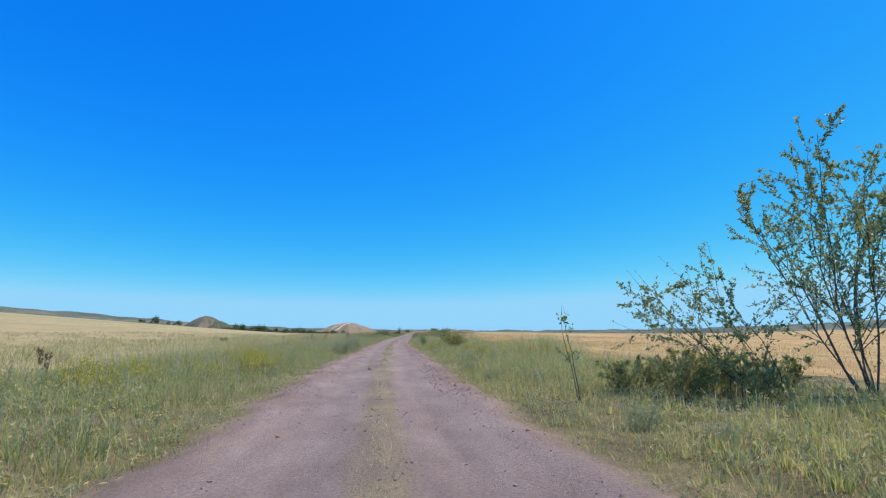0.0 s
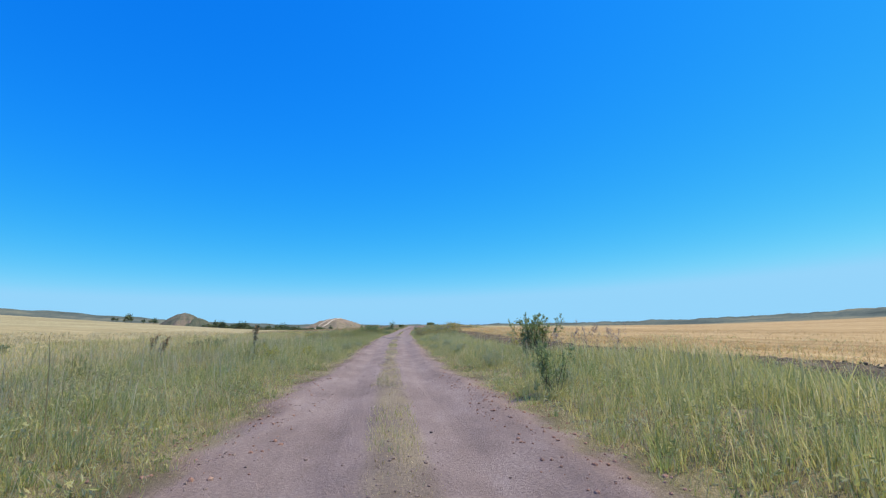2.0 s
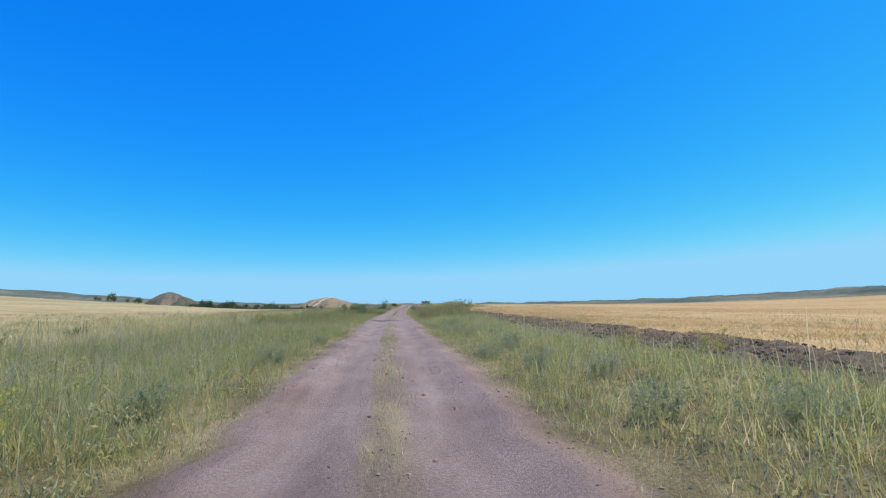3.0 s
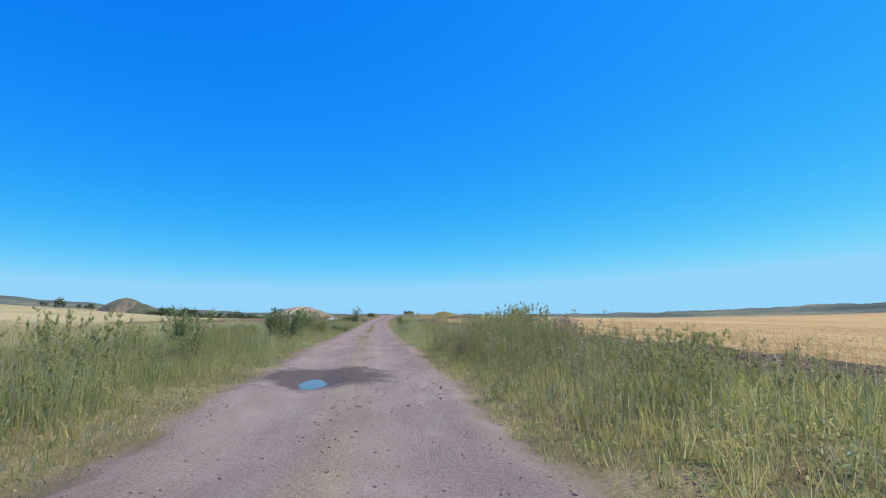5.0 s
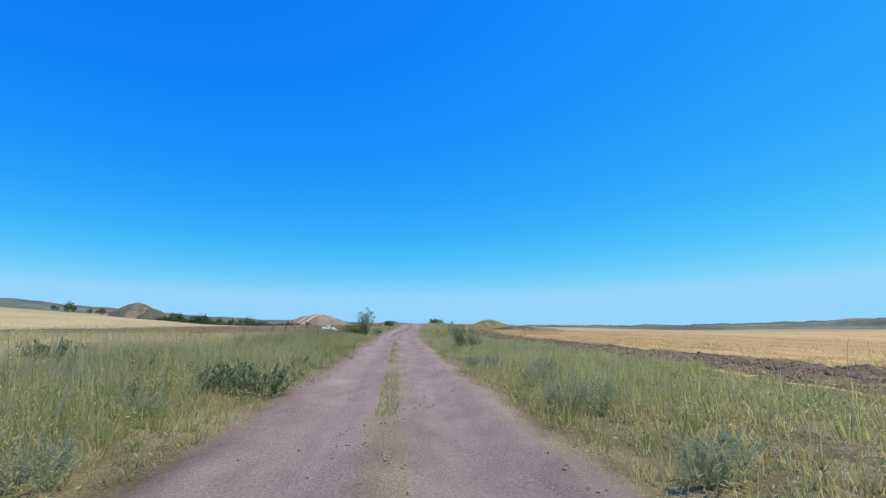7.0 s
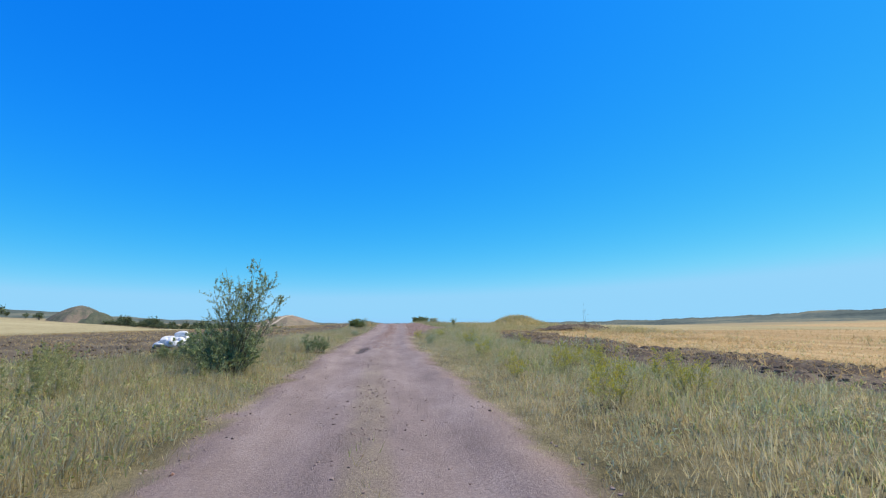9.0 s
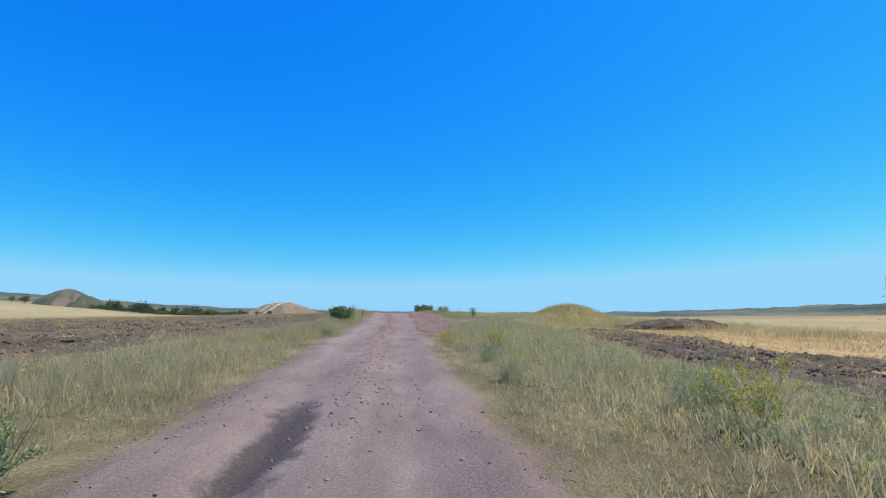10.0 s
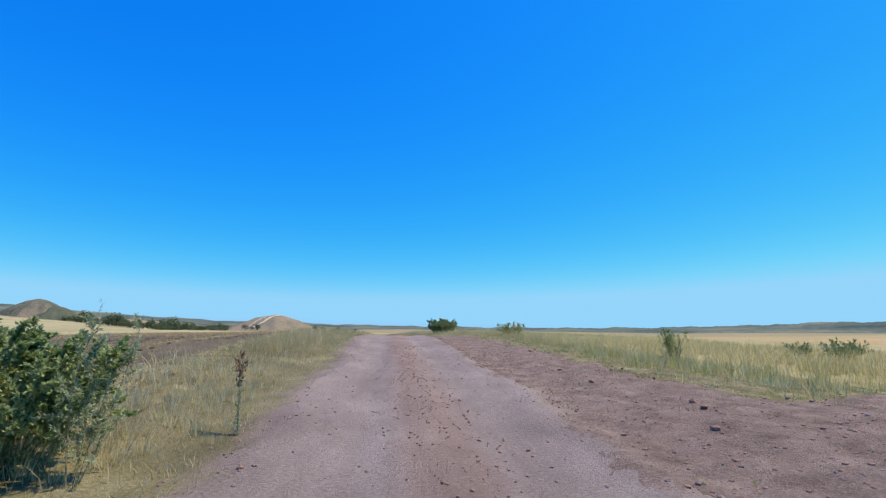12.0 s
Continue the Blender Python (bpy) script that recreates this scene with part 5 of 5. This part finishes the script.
def soil_heap(x, y):
    """A long low heap of turned earth, all lumps."""
    me = lump_mesh("soil_mound", 91, M_PLOUGH, 0.3, 5, (3.6, 2.0, 0.45), False)
    c = np.array([tuple(v.co) for v in me.vertices])
    c += 0.11 * noise_grid(c[:, 0] * 1.3, c[:, 1] * 1.3 + c[:, 2])[:, None] * np.array([0.6, 0.6, 1.5])
    me.vertices.foreach_set("co", c.astype(np.float32).ravel())
    ob = tagged(new("soil_mound", me), "long low mound of dark turned soil", "soil mound")
    ob.location = (x, y, float(ground_z(np.array(x), np.array(y))))
    return ob


soil_heap(21.4, 188.4)

# ------------------------------------------------------------ clods, gravel and stones
def scatter(name, label, mat, places, sizes, seed, category):
    """Many small rough lumps joined in one mesh."""
    g = np.random.default_rng(seed)
    base = []
    for k in range(5):
        me = lump_mesh("lump", 200 + seed + k, mat, 0.45, 1, (1, g.uniform(0.75, 1), g.uniform(0.65, 0.95)))
        v = np.array([tuple(p.co) for p in me.vertices])
        f = np.array([tuple(p.vertices) for p in me.polygons])
        bpy.data.meshes.remove(me)
        base.append((v, f))
    vs, fs, off = [], [], 0
    kind = g.integers(0, 5, len(places))
    for k in range(5):
        sel = np.where(kind == k)[0]
        v, f = base[k]
        a = g.uniform(0, 2 * np.pi, len(sel))
        c, s_ = np.cos(a), np.sin(a)
        w = v[None] * sizes[sel][:, None, None]
        w = np.stack([w[..., 0] * c[:, None] - w[..., 1] * s_[:, None], w[..., 0] * s_[:, None] + w[..., 1] * c[:, None], w[..., 2]], -1) + places[sel][:, None, :]
        vs.append(w.reshape(-1, 3))
        fs.append((f[None] + (np.arange(len(sel)) * len(v))[:, None, None] + off).reshape(-1, 3))
        off += len(sel) * len(v)
    return tagged(new(name, fast_mesh(name, np.concatenate(vs), np.concatenate(fs), mat)), label, category, kind="stuff")


_g = np.random.default_rng(31)
_n = 9000
_y = _g.uniform(39, 185, _n)
_s = strip_near(_y) + 0.6 + (strip_far(_y) - strip_near(_y) - 1.2) * _g.uniform(0, 1, _n)
_x = xc(_y) + _s
scatter("soil_clods", "dark turned clods of ploughed soil", M_CLOD, np.stack([_x, _y, ground_z(_x, _y) + 0.06], -1), 0.025 + 0.065 * _g.uniform(0, 1, _n) ** 3, 1, "clods")
_n = 8000
_s, _y = -7.6 - 20 * _g.uniform(0, 1, _n) ** 1.4, _g.uniform(162, 260, _n)
_x = xc(_y) + _s
scatter("soil_clods", "dark turned clods of ploughed soil", M_CLOD, np.stack([_x, _y, ground_z(_x, _y) + 0.08], -1), 0.03 + 0.08 * _g.uniform(0, 1, _n) ** 3, 2, "clods")
_n = 26000
_s = np.where(_g.uniform(0, 1, _n) < 0.55, _g.choice([-1, 1], _n) * _g.normal(1.75, 0.4, _n), _g.normal(0, 0.4, _n))
_y = _g.uniform(-2, 215, _n)
_keep = noise_grid(_s * 0.5 + 11, _y * 0.16) > -0.12 + _g.uniform(-0.25, 0.35, _n)  # lies in drifts, with swept stretches between
_s, _y = _s[_keep], _y[_keep]
_s = np.clip(_s, -half(_y) - 0.2, half(_y) + 0.2)
_x = xc(_y) + _s
_z = np.maximum(road_z(_x, _y, _s), ground_z(_x, _y) - 0.12)
scatter("gravel", "loose reddish gravel along the wheel tracks", M_STONE, np.stack([_x, _y, _z + 0.002], -1), 0.006 + 0.018 * _g.uniform(0, 1, len(_s)) ** 2.4, 3, "gravel")

_n = 60000
_s, _y = _g.uniform(1.6, 10, _n), _g.uniform(182, 230, _n)
_keep = (bare(_s, _y) < _g.normal(size=_n) * 0.5) & (noise_grid(_s * 0.4 + 3, _y * 0.4) > -0.5 + _g.uniform(-0.3, 0.7, _n)) & (_s > half(_y) - 0.2)
_s, _y = _s[_keep], _y[_keep]
_x = xc(_y) + _s
scatter("gravel", "reddish rubble strewn over the shoulder and turn-off", M_REDSTONE, np.stack([_x, _y, stony_z(_x, _y, _s) - 0.004], -1), 0.005 + 0.026 * _g.uniform(0, 1, len(_s)) ** 5, 4, "gravel")
_pick = _g.uniform(0, 1, len(_s)) < 0.3
_x, _y, _s = _x[_pick], _y[_pick], _s[_pick]
_x, _y = _x + _g.uniform(-0.2, 0.2, len(_x)), _y + _g.uniform(-0.2, 0.2, len(_x))
_s = _x - xc(_y)
scatter("gravel", "paler stones among the red rubble", M_STONE, np.stack([_x, _y, stony_z(_x, _y, _s) - 0.004], -1), 0.006 + 0.026 * _g.uniform(0, 1, len(_s)) ** 4, 8, "gravel")
_n = 2600
_s, _y = _g.choice([-1, 1, 1], _n) * _g.uniform(1.3, 2.7, _n), _g.uniform(10, 46, _n)
_x = xc(_y) + _s
scatter("gravel", "red gravel thrown to the road's edges", M_REDSTONE, np.stack([_x, _y, np.maximum(ground_z(_x, _y) - 0.1, road_z(_x, _y, _s)) + 0.003], -1), 0.007 + 0.022 * _g.uniform(0, 1, _n) ** 3, 7, "gravel")
_n = 1700
_s, _y = _g.normal(0.1, 0.42, _n), _g.uniform(168, 216, _n)
_x = xc(_y) + _s
scatter("gravel", "reddish stones heaped between the wheel tracks", M_REDSTONE, np.stack([_x, _y, road_z(_x, _y, _s) + 0.004], -1), 0.008 + 0.02 * _g.uniform(0, 1, _n) ** 3, 5, "gravel")

# larger stones lying loose on the road
_forms = [lump_mesh("stone", 300 + k, M_DARKSTONE if k == 0 else (M_STONE if k % 2 else M_REDSTONE), 0.45, 1, (1, 0.8, 0.6), False) for k in range(6)]
for _i in range(290):
    _y = float(_g.uniform(3, 215))
    _s = float(_g.choice([-1, 1]) * abs(_g.normal(1.6, 0.5)) if _g.uniform() < 0.65 else _g.normal(0, 0.5))
    _s = max(-float(half(_y)), min(float(half(_y)), _s))
    _q = float(0.011 + 0.024 * _g.uniform() ** 3)
    _ob = part("stone", _forms[_i % 6], ROAD)
    _px = float(xc(_y)) + _s
    _ob.location = (_px, _y, float(road_z(np.array(_px), np.array(_y), np.array(_s))) + 0.25 * _q)
    _ob.scale = (_q, _q, _q)
    _ob.rotation_euler = (0, 0, float(_g.uniform(0, 6)))
# lumps of red earth turned up on the bare shoulder
for _i in range(26):
    _y = float(_g.uniform(186, 212))
    _s = float(half(_y)) + float(_g.uniform(0.1, 2.4))
    _q = float(0.03 + 0.05 * _g.uniform() ** 2)
    _ob = part("stone", _forms[2 + 2 * (_i % 2)], ROAD)
    _px = float(xc(_y)) + _s
    _ob.location = (_px, _y, float(stony_z(np.array(_px), np.array(_y), np.array(_s))) + 0.2 * _q)
    _ob.scale = (_q, _q, _q)
    _ob.rotation_euler = (0, 0, float(_g.uniform(0, 6)))
_ob = part("stone", _forms[2], ROAD, "fist-sized red stone lying in the wheel track")
_ob.location = (-1.22, 17.50, float(road_z(np.array(-1.22), np.array(17.50), np.array(-0.45))) + 0.02)
_ob.scale = (0.085, 0.085, 0.085)
